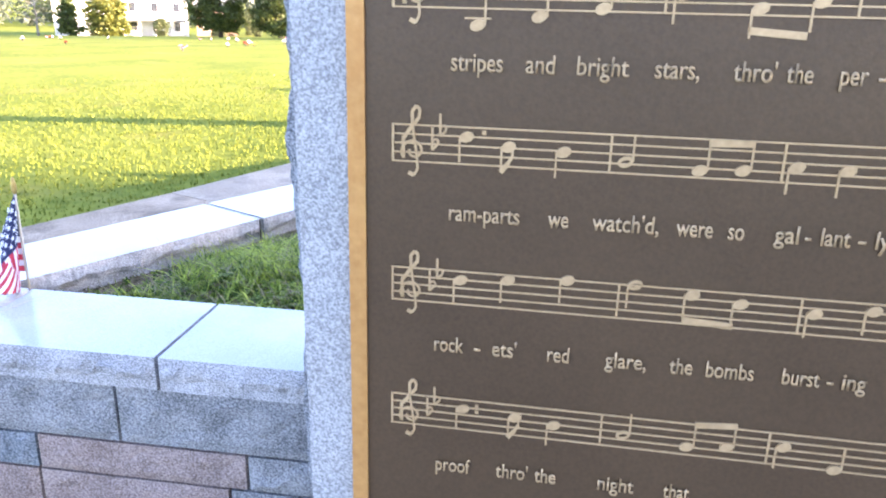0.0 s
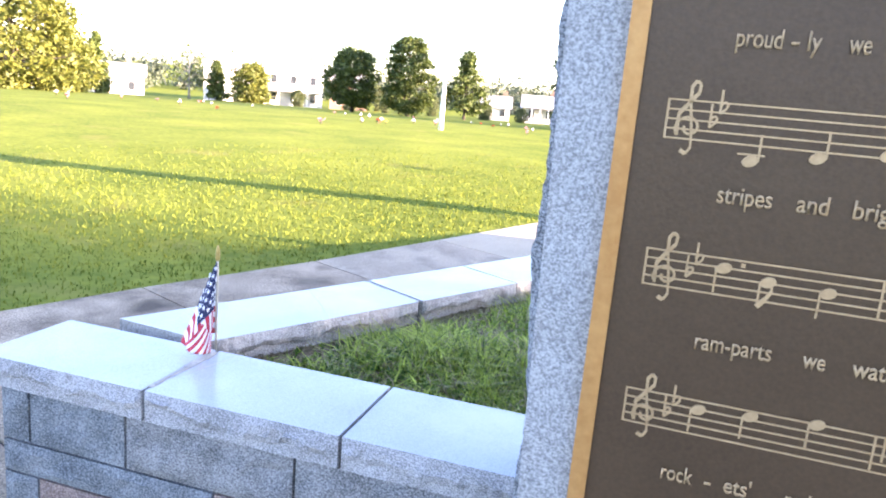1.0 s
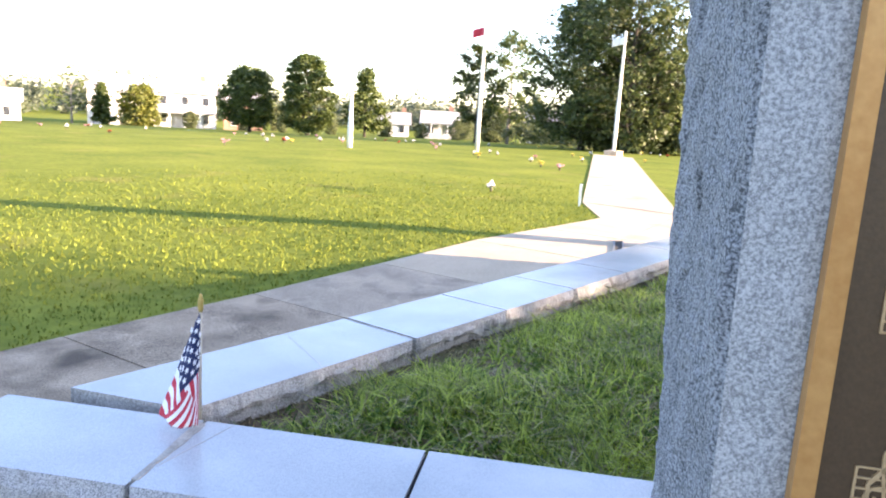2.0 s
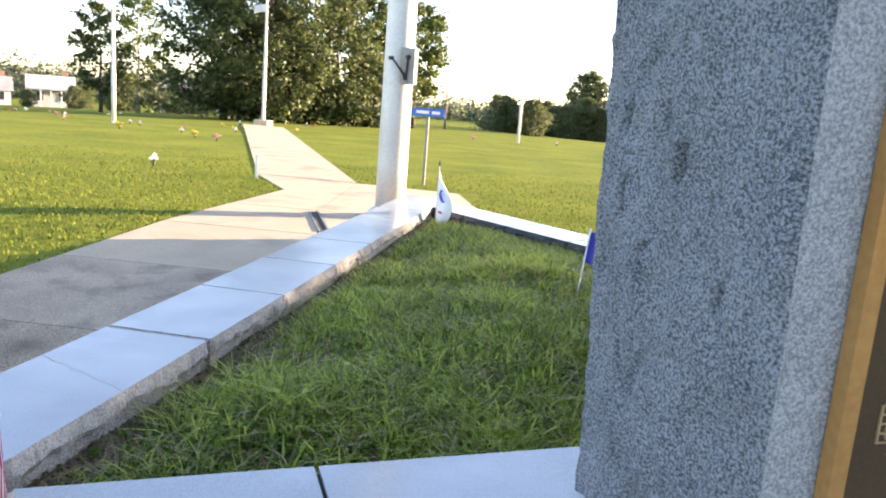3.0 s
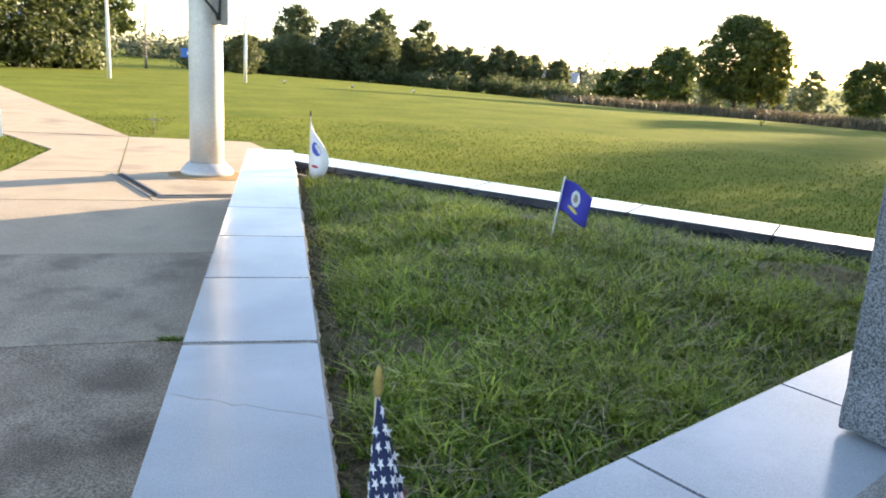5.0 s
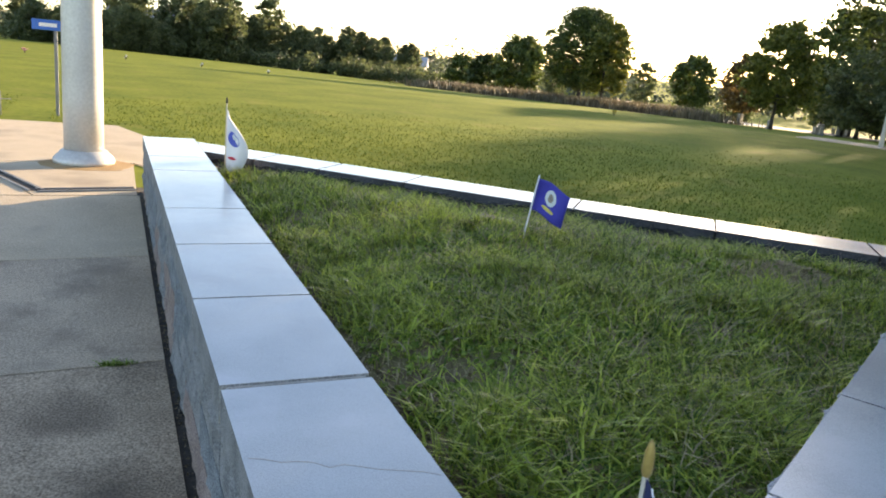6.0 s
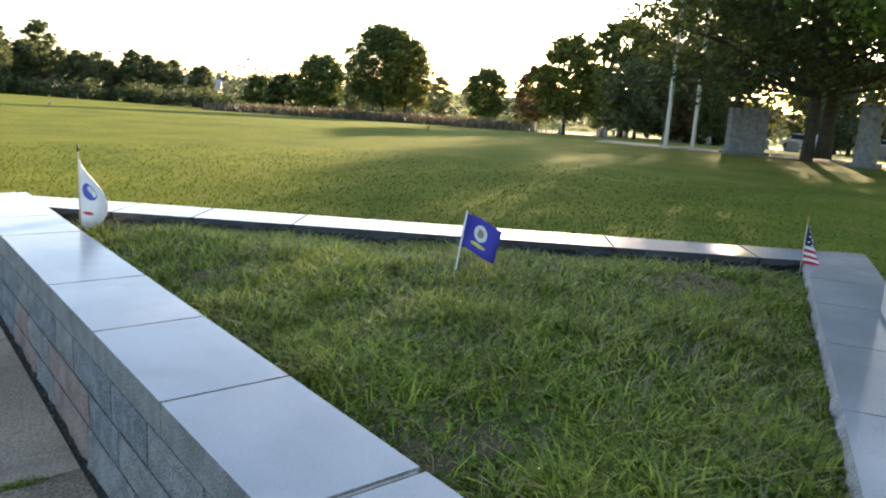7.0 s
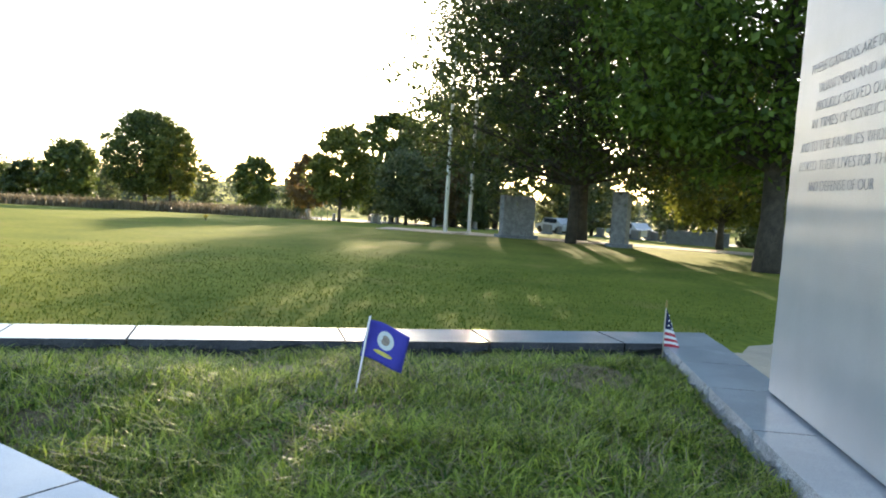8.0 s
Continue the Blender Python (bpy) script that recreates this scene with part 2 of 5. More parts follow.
def tube(bm, pts, radii, seg=8, mat=0, cap=True):
    rings = []
    for i, p in enumerate(pts):
        p = Vector(p)
        d = (Vector(pts[min(i + 1, len(pts) - 1)]) - Vector(pts[max(i - 1, 0)])).normalized()
        a = d.cross(Vector((1, 0, 0)) if abs(d.x) < 0.8 else Vector((0, 1, 0))).normalized()
        b = d.cross(a)
        rings.append([bm.verts.new(p + (a * math.cos(2 * math.pi * k / seg) + b * math.sin(2 * math.pi * k / seg)) * radii[i]) for k in range(seg)])
    for r0, r1 in zip(rings, rings[1:]):
        for k in range(seg):
            f = bm.faces.new((r0[k], r0[(k + 1) % seg], r1[(k + 1) % seg], r1[k]))
            f.material_index, f.smooth = mat, True
    if cap:
        for r in (rings[0], rings[-1]):
            f = bm.faces.new(r)
            f.material_index = mat
    return bm


def prism(bm, poly, z0, z1, mat=0):
    lo = [bm.verts.new((x, y, z0)) for x, y in poly]
    hi = [bm.verts.new((x, y, z1)) for x, y in poly]
    n = len(poly)
    for f in [bm.faces.new(hi), bm.faces.new(lo[::-1])] + [bm.faces.new((lo[i], lo[(i + 1) % n], hi[(i + 1) % n], hi[i])) for i in range(n)]:
        f.material_index = mat
    return bm


def array_mesh(name, verts, quads):
    """A mesh from numpy arrays of points and four-cornered faces."""
    me = bpy.data.meshes.new(name)
    me.vertices.add(len(verts))
    me.vertices.foreach_set("co", verts.astype(np.float32).ravel())
    me.loops.add(quads.size)
    me.loops.foreach_set("vertex_index", quads.astype(np.int32).ravel())
    me.polygons.add(len(quads))
    me.polygons.foreach_set("loop_start", np.arange(0, quads.size, 4, dtype=np.int32))
    me.update(calc_edges=True)
    return me


def smooth01(v):
    v = min(1.0, max(0.0, v))
    return v * v * (3 - 2 * v)


FLOOR_Z = -0.155          # paving before the front wall


def floor_z(y):
    """The walk rises gently from the front paving to the apron round the big pole."""
    return float(np.interp(y, (-2.0, 0.5, 2.4, 5.5), (-0.16, -0.155, -0.13, 0.0)))


def ground_z(x, y):
    """The knoll falls gently away on all sides, least towards the far flagpole, and dips along the walk."""
    d = math.hypot(x, y)
    yaw = math.degrees(math.atan2(-x, y))
    slope = 0.040 - 0.022 * math.exp(-((yaw - 8) / 26) ** 2)
    e = min(d, 130) - 20
    fall = slope * (e * e / 24 if 0 < e < 12 else max(0.0, e - 6))
    wobble = 0.10 * noise.noise((x * 0.05, y * 0.05, 0)) * smooth01((d - 14) / 20)
    beyond = x * 0.667 + y * 0.745 - 4.18
    dip = floor_z(y) * (1 - smooth01((beyond + 0.3) / 3) * smooth01((y - 1.7) / 1.2)) * (1 - smooth01((d - 7) / 12))
    return -0.012 - fall + wobble + dip


# ---- ground ----
radii = [0.0] + [0.8 * 1.085 ** i for i in range(100)]
radii = [r for r in radii if r < 2600]
gv, gq, SEG = [], [], 120
for r in radii:
    for k in range(SEG):
        x, y = r * math.cos(2 * math.pi * k / SEG), r * math.sin(2 * math.pi * k / SEG)
        gv.append((x, y, ground_z(x, y) - (0.06 if (-1.85 < x < 8.0 and y < 5.5 and x * 0.667 + y * 0.745 < 4.3) or (4.0 < x < 8.3 and y < 1.9) else 0.0)))
for i in range(len(radii) - 1):
    for k in range(SEG):
        gq.append((i * SEG + k, (i + 1) * SEG + k, (i + 1) * SEG + (k + 1) % SEG, i * SEG + (k + 1) % SEG))
ground = link_mesh("ground", array_mesh("ground", np.array(gv), np.array(gq)), "lawn")
tagged(ground, "wide mown cemetery lawn, sunlit yellow-green with tree shade", "lawn", kind="structure")
for p in ground.data.polygons:
    p.use_smooth = True

# ---- plan of the planting bed ----
WALL = 0.452
u_f = Vector((0.882, 0.471))          # along the front wall
n_f = Vector((0.471, -0.882))         # out of the front wall
F_IN = Vector((0.51, -0.14))          # inner edge of the front coping at the first joint
u_r = Vector((0.745, -0.667))         # along the right wall
n_r = Vector((0.667, 0.745))
R_IN = Vector((0.37, 5.205))


def coping_stone(poly, z0, z1, rough_edges, parent, seed, side="granite_rough", rugged=1.0, sawn=()):
    """A coping stone with a honed top and rock-faced edges where rough_edges names them."""
    bm = bmesh.new()
    n = len(poly)
    rows = (0.0, 0.20, 0.27, 0.5, 0.8, 1.0)
    loops, owner = [[] for _ in rows], []
    for i in range(n):
        a, b = Vector(poly[i]), Vector(poly[(i + 1) % n])
        out = Vector(((b - a).y, -(b - a).x)).normalized()
        steps = max(1, int((b - a).length / 0.016)) if i in rough_edges else 1
        for s in range(steps):
            p = a.lerp(b, s / steps)
            owner.append(i)
            wave = 0.30 * noise.noise((p.x * 4.5 + seed, p.y * 4.5, 7)) + 0.12 * noise.noise((p.x * 15, p.y * 15, 8 + seed))
            for r, h in enumerate(rows):
                if i in rough_edges and r in (1, 2):
                    h = max(0.06 * r, h + 0.14 + wave)
                elif i in rough_edges and r == 3:
                    h = max(0.24, h + 0.10 + wave * 0.9)
                z = z0 + (z1 - z0) * h
                push = 0.0
                if i in rough_edges and 0 < s:
                    w = noise.noise((p.x * 8 + seed, p.y * 8, z * 18)) + 0.8 * noise.noise((p.x * 24 + seed, p.y * 24, z * 40)) + 0.5 * noise.noise((p.x * 60 + seed, p.y * 60, z * 70))
                    push = ((-0.006, -0.008, 0.008, 0.016, 0.008, 0.0)[r] + (0.003, 0.006, 0.014, 0.012, 0.005, 0.0)[r] * 1.3 * w) * rugged
                loops[r].append(bm.verts.new((p.x + out.x * push, p.y + out.y * push, z)))
    k = len(loops[0])
    for r in range(len(rows) - 1):
        for s in range(k):
            f = bm.faces.new((loops[r][s], loops[r][(s + 1) % k], loops[r + 1][(s + 1) % k], loops[r + 1][s]))
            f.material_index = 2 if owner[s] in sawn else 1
    top = bm.faces.new(loops[-1])
    top.material_index = 0
    bm.faces.new(loops[0][::-1]).material_index = 1
    return part("coping_stone", bm, ["granite_top", side, "block_grey"], parent)


def wall_block(a, b, z0, z1, out, depth, mat, parent, seed):
    """One rock-faced ashlar block between plan points a and b."""
    bm = bmesh.new()
    nx, nz = max(3, int((b - a).length / 0.04)), max(2, int((z1 - z0) / 0.028))
    grid = []
    for i in range(nx + 1):
        col = []
        for j in range(nz + 1):
            p = a.lerp(b, i / nx)
            z = z0 + (z1 - z0) * j / nz
            edge = i in (0, nx) or j in (0, nz)
            w = 0.0 if edge else 0.007 + 0.014 * noise.noise((p.x * 11 + seed, p.y * 11, z * 13)) + 0.005 * noise.noise((p.x * 31, p.y * 31 + seed, z * 31))
            col.append(bm.verts.new((p.x + out.x * w, p.y + out.y * w, z)))
        grid.append(col)
    for i in range(nx):
        for j in range(nz):
            bm.faces.new((grid[i][j], grid[i + 1][j], grid[i + 1][j + 1], grid[i][j + 1]))
    back = [bm.verts.new((p.x - out.x * depth, p.y - out.y * depth, z)) for p, z in ((a, z0), (b, z0), (b, z1), (a, z1))]
    bm.faces.new((back[0], back[3], back[2], back[1]))
    rim = [[grid[i][0] for i in range(nx + 1)], [grid[nx][j] for j in range(nz + 1)], [grid[nx - i][nz] for i in range(nx + 1)], [grid[0][nz - j] for j in range(nz + 1)]]
    for side, (p, q) in zip(rim, ((0, 1), (1, 2), (2, 3), (3, 0))):
        bm.faces.new([back[q], back[p]] + side)
    return part("stone_block", bm, mat, parent)


COURSES_LEFT = ((-0.16, 0.020, 0.35, 0.75), (0.032, 0.170, 0.30, 0.70), (0.182, 0.328, 0.26, 0.60))
COURSES_FRONT = ((FLOOR_Z, 0.018), (0.026, 0.140), (0.148, 0.337))


FRONT_JOINTS = ((-0.60, -0.45, 0.24, 0.86, 1.55, 2.30, 2.85, 3.60, 4.14), (-0.60, 0.245, 0.92, 1.70, 2.20, 3.05, 3.70, 4.14), (-0.60, -0.48, -0.088, 0.525, 1.12, 1.66, 2.24, 2.80, 3.38, 4.14))
FRONT_STONES = (("block_blue", "block_pink", "block_pink", "block_grey"), ("block_blue", "block_pink", "block_grey", "block_blue"), ("block_blue", "block_blue", "block_grey", "block_grey"))


def laid_courses(a, d, parent, courses, joints, stones):
    """Ashlar in courses whose upright joints are given as distances from a along d."""
    out = Vector((d.y, -d.x))
    for k, ((z0, z1), xs) in enumerate(zip(courses, joints)):
        for i, (s, e) in enumerate(zip(xs, xs[1:])):
            wall_block(a + d * (s + 0.005), a + d * (e - 0.005), z0, z1, out, 0.05, stones[k][i % 4], parent, 60 + 7.7 * k + 3.1 * i)


def ashlar(a, b, parent, seed, courses=COURSES_LEFT):
    """Random ashlar in three courses on the outer side of the line a to b (outside on the right hand)."""
    rng = random.Random(seed)
    d = (b - a).normalized()
    out = Vector((d.y, -d.x))
    total = (b - a).length
    for z0, z1, lo, hi in courses:
        s = 0.0
        while s < total - 0.02:
            e = min(total, s + rng.uniform(lo, hi))
            if total - e < 0.15:
                e = total
            wall_block(a + d * (s + 0.007), a + d * (e - 0.007), z0, z1, out, 0.05, rng.choice(("block_blue", "block_grey", "block_blue", "block_grey") if z1 > 0.3 else ("block_blue", "block_grey", "block_pink")), parent, rng.random() * 50)
            s = e


# left wall: coping along x 0 to 0.41
left_ys = [-0.30, 0.962, 1.675, 2.393, 3.110, 4.25, 4.83, 5.86]
wall_left = part("wall_left", prism(bmesh.new(), [(0.07, -0.22), (0.36, -0.10), (0.36, 5.80), (0.07, 5.80)], -0.2, 0.338), "mortar")
tagged(wall_left, "low ashlar stone wall with a honed blue-grey granite coping beside the concrete walk", "wall", kind="structure")
for i, (y0, y1) in enumerate(zip(left_ys, left_ys[1:])):
    g0 = 0.014 if i == 1 else 0.006
    g1 = 0.014 if i == 0 else 0.006
    lo_in = -0.125 if i == 0 else y0 + g0
    coping_stone([(0.0, y0 + g0), (0.41, lo_in), (0.41, y1 - g1), (0.0, y1 - g1)], 0.342, WALL, (1,), wall_left, i * 7.3, "granite_hewn", 0.9, (3,))
bm = bmesh.new()
vein = [(0.012 + 0.39 * k / 12, 0.60 - 0.16 * k / 12 + 0.018 * noise.noise((k * 0.7, 2, 5))) for k in range(13)]
for (xa, ya), (xb, yb) in zip(vein, vein[1:]):
    prism(bm, [(xa, ya - 0.0016), (xb, yb - 0.0016), (xb, yb + 0.0016), (xa, ya + 0.0016)], WALL - 0.003, WALL + 0.0004)
part("pale_vein", bm, "mortar_pale", wall_left, "pale mineral vein across the coping")
part("joint_filler", prism(bmesh.new(), [(0.02, -0.05), (0.385, -0.05), (0.385, 5.84), (0.02, 5.84)], 0.338, 0.440), "joint", wall_left)
part("mortar_joint", prism(bmesh.new(), [(0.015, 0.957), (0.395, 0.957), (0.395, 0.967), (0.015, 0.967)], 0.440, 0.4495), "mortar_pale", wall_left)
# front wall
wall_front = part("wall_front", prism(bmesh.new(), [tuple(F_IN + u_f * s + n_f * w) for s, w in ((-0.55, 0.05), (-0.55, 0.345), (4.10, 0.345), (4.10, 0.05))][::-1], -0.2, 0.338), "mortar")
tagged(wall_front, "low ashlar stone wall with granite coping under the bronze plaque monument", "wall", kind="structure")
front_s = [-0.67, 0.0, 0.68, 1.47, 2.25, 2.97, 3.60, 4.14]
for i, (s0, s1) in enumerate(zip(front_s, front_s[1:])):
    a, b = F_IN + u_f * (s0 + 0.006), F_IN + u_f * (s1 - 0.006)
    poly = [tuple(p) for p in (a, a + n_f * 0.41, b + n_f * 0.41 + u_f * (0.145 if s1 == 4.14 else 0.0), b)]
    coping_stone(poly, 0.344, 0.450, (1, 3), wall_front, 40 + i * 5.1, "granite_edge", 0.75)
part("joint_filler", prism(bmesh.new(), [tuple(F_IN + u_f * s + n_f * w) for s, w in ((-0.6, 0.02), (-0.6, 0.39), (4.12, 0.39), (4.12, 0.02))][::-1], 0.339, 0.438), "joint", wall_front)
part("mortar_joint", prism(bmesh.new(), [tuple(F_IN + u_f * (d + 0.012 * noise.noise((w * 14, 3, d * 50))) + n_f * w) for d, w in [(-0.012, 0.02 + 0.36 * k / 8) for k in range(9)] + [(0.010, 0.38 - 0.36 * k / 8) for k in range(9)]], 0.4385, 0.4525), "mortar_pale", wall_front)
bm = bmesh.new()
for k in range(8):
    a, b = F_IN + u_f * (0.092 - 0.0095 * k) + n_f * (0.01 + 0.036 * k), F_IN + u_f * (0.0825 - 0.0095 * k) + n_f * (0.046 + 0.036 * k)
    prism(bm, [tuple(p) for p in (a - u_f * 0.0018, a + u_f * 0.0018, b + u_f * 0.0018, b - u_f * 0.0018)], 0.447, 0.4504)
part("pale_scratch", bm, "mortar_pale", wall_front, "pale scratch across the coping")
# right wall
wall_right = part("wall_right", prism(bmesh.new(), [tuple(R_IN + u_r * s + n_r * w) for s, w in ((0.45, 0.04), (5.45, 0.04), (5.58, 0.36), (0.0, 0.36))], -0.02, 0.336), "mortar")
tagged(wall_right, "low stone wall with granite coping between the bed and the lawn", "wall", kind="structure")
right_s = [0.0, 0.50, 1.05, 1.73, 2.95, 3.86, 4.80, 5.53]
for i, (s0, s1) in enumerate(zip(right_s, right_s[1:])):
    a, b = R_IN + u_r * (s0 + 0.006), R_IN + u_r * (s1 - 0.006)
    c, d = b + n_r * 0.41 + u_r * (0.145 if s1 == 5.53 else 0.0), a + n_r * 0.41
    if i == 0:
        a, d = Vector((0.416, 5.168)), Vector((0.416, 5.705))
    coping_stone([tuple(p) for p in (a, b, c, d)], 0.342, 0.447, (0, 2), wall_right, 90 + i * 3.7, "granite_edge_shaded")
part("joint_filler", prism(bmesh.new(), [tuple(R_IN + u_r * s + n_r * w) for s, w in ((0.6, 0.02), (5.5, 0.02), (5.63, 0.39), (0.2, 0.39))], 0.337, 0.436), "joint", wall_right)

ashlar(Vector((0.006, 5.82)), Vector((0.006, -0.55)), wall_left, 11)
laid_courses(F_IN + n_f * 0.385, u_f, wall_front, COURSES_FRONT, FRONT_JOINTS, FRONT_STONES)
laid_courses(F_IN + u_f * -0.595 + n_f * 0.06, n_f, wall_front, COURSES_FRONT, ((0.0, 0.325), (0.0, 0.325), (0.0, 0.325)), FRONT_STONES)

# bed soil, slightly crowned
BED = [Vector((0.42, -0.18)), Vector((4.15, 1.80)), Vector((0.42, 5.15))]


def in_bed(x, y, inset=0.0):
    for a, b in zip(BED, BED[1:] + BED[:1]):
        d = (b - a).normalized()
        if (x - a.x) * -d.y + (y - a.y) * d.x < inset:
            return False
    return True


def bed_z(x, y):
    edge = 9.0
    for a, b in zip(BED, BED[1:] + BED[:1]):
        d = (b - a).normalized()
        edge = min(edge, (x - a.x) * -d.y + (y - a.y) * d.x)
    return 0.340 + 0.012 * smooth01(edge / 0.3) + 0.082 * smooth01(edge / 1.0) + 0.02 * noise.noise((x * 1.7, y * 1.7, 3)) + 0.008 * noise.noise((x * 7, y * 7, 5))


bm = bmesh.new()
SHEET = [Vector((0.375, -0.225)), Vector((4.20, 1.815)), Vector((0.375, 5.23))]
prism(bm, [tuple(p) for p in BED], 0.0, 0.30)
NB = 60
rows = []
for i in range(NB + 1):
    p, q = SHEET[0].lerp(SHEET[2], i / NB), SHEET[1].lerp(SHEET[2], i / NB)
    rows.append([bm.verts.new((*p.lerp(q, k / NB), bed_z(*p.lerp(q, k / NB)))) for k in range(NB + 1)] if i < NB else [bm.verts.new((*SHEET[2], bed_z(*SHEET[2])))])
for i in range(NB):
    for k in range(NB):
        if i < NB - 1:
            bm.faces.new((rows[i][k], rows[i][k + 1], rows[i + 1][k + 1], rows[i + 1][k]))
        else:
            bm.faces.new((rows[i][k], rows[i][k + 1], rows[i + 1][0]))
bed = part("bed_soil", bm, "soil")
tagged(bed, "dark soil and thatch of a raised triangular grass bed", "soil", kind="structure")

# ---- paving ----
def walk_left_edge(y):
    return float(np.interp(y, (-10, -0.3, 1.0, 1.9, 3.8, 5.3, 7.0, 8.7, 10.35), (-2.10, -2.15, -2.36, -2.39, -2.40, -2.42, -2.44, -2.48, -3.6)))


bm = bmesh.new()
for x0, x1, y_end in ((-2.05, 0.2, 6.0), (0.2, 4.6, 1.3), (4.6, 8.5, 2.08)):
    rows = []
    for k in range(32):
        y = -9.1 + (y_end + 9.1) * k / 31
        rows.append([bm.verts.new((x, y, z)) for x, z in ((x0, -0.4), (x0, floor_z(y) - 0.011), (x1, floor_z(y) - 0.011), (x1, -0.4))])
    for r0, r1 in zip(rows, rows[1:]):
        for k in range(4):
            bm.faces.new((r0[k], r0[(k + 1) % 4], r1[(k + 1) % 4], r1[k]))
    bm.faces.new(rows[0])
    bm.faces.new(rows[-1])
pavement = part("pavement", bm, "joint")
tagged(pavement, "pale weathered concrete walk in slabs with dark joints", "pavement", kind="structure")


def slab_piece(poly, name="paving_slab", top=0.0, mat="concrete"):
    c = sum((Vector(p) for p in poly), Vector((0, 0))) / len(poly)
    small = [tuple(Vector(p) + (c - Vector(p)).normalized() * 0.013) for p in poly]
    bm = prism(bmesh.new(), small, -0.12, top)
    for v in bm.verts:
        v.co.z += floor_z(v.co.y)
    return part(name, bm, mat, pavement)


cuts = [-8.4, -6.85, -5.3, -3.75, -2.2, -0.6, 0.95, 2.50, 4.02, 5.60]
for y0, y1 in zip(cuts, cuts[1:]):
    sl = 0.085
    inner = [(-0.024, y0), (-0.024, y1)] if y1 > -0.2 else [(0.6, y0 + 0.05), (0.6, y1 + 0.05)]
    slab_piece([(walk_left_edge(y0 - 2 * sl), y0 - 2 * sl), inner[0], inner[1], (walk_left_edge(y1 - 2 * sl), y1 - 2 * sl)], mat="concrete_dark" if y1 < 2.6 else "concrete_dirty" if y1 < 4.1 else "concrete")
xs = [0.6, 2.2, 3.8, 5.4, 7.0, 8.6]
for i, (x0, x1) in enumerate(zip(xs, xs[1:])):
    f0, f1 = -0.855 + 0.534 * x0, -0.855 + 0.534 * x1
    ys = [-9.0, -7.3, -5.7, -4.1, -2.5, -0.9]
    for y0, y1 in zip(ys, ys[1:]):
        slab_piece([(x0, y0), (x1, y0), (x1, y1), (x0, y1)])
    slab_piece([(x0, -0.9), (x1, -0.9), (x1, min(f1, 2.12)), (x0, min(f0, 2.12))])
slab_piece([(-0.045, -0.59), (0.6, -0.52), (0.6, -0.545), (0.16, -0.77), (-0.045, -0.48)])
# apron round the big pole, and the path to the far flagpole
apron = [[(-0.045, 5.60), (-0.03, 7.2), (-1.38, 7.1), (-0.80, 5.55)], [(-0.80, 5.55), (-1.38, 7.1), (-2.44, 7.0), (-2.42, 5.43)],
         [(-0.03, 7.2), (0.5, 6.3), (1.1, 6.5), (-0.15, 10.3), (-1.85, 10.35), (-1.38, 7.1)], [(-1.38, 7.1), (-1.85, 10.35), (-3.6, 10.35), (-2.46, 8.7), (-2.42, 7.0)],
         [(0.5, 6.3), (0.45, 5.95), (4.9, 2.0), (5.2, 2.25), (1.1, 6.5)]]
for poly in apron:
    slab_piece(poly)
pl, pr = Vector((-3.6, 10.35)), Vector((-1.85, 10.35))
pd = Vector((-0.437, 0.8995))
for k in range(4):
    a, b, c, d = pl + pd * k * 4.75, pr + pd * k * 4.75, pr + pd * (k + 1) * 4.75, pl + pd * (k + 1) * 4.75
    slab_piece([tuple(a), tuple(b), tuple(c), tuple(d)], top=0.004)

# ---- granite monument with the plaque ----
MON = Matrix.Translation((1.762, 0.252, 0)) @ Matrix.Rotation(math.atan2(0.450, 0.893), 4, "Z")
LEN, THK, TOP, STEP = 1.64, 0.592, 2.75, 0.462
monument = thing("granite_monument", MON, "tall grey granite slab with rock-faced ends and polished back", "monument")
bm = bmesh.new()
ny, nz = 74, 300
gr = random.Random(17)
GOUGES = [(gr.uniform(-0.53, -0.08), gr.uniform(0.55, 2.6), gr.uniform(0.03, 0.09), gr.uniform(0.030, 0.055), gr.uniform(-0.35, 0.15)) for _ in range(22)]
yy = [-THK * i / ny for i in range(ny + 1)]
zz = [0.0 + (TOP) * j / nz for j in range(nz + 1)]
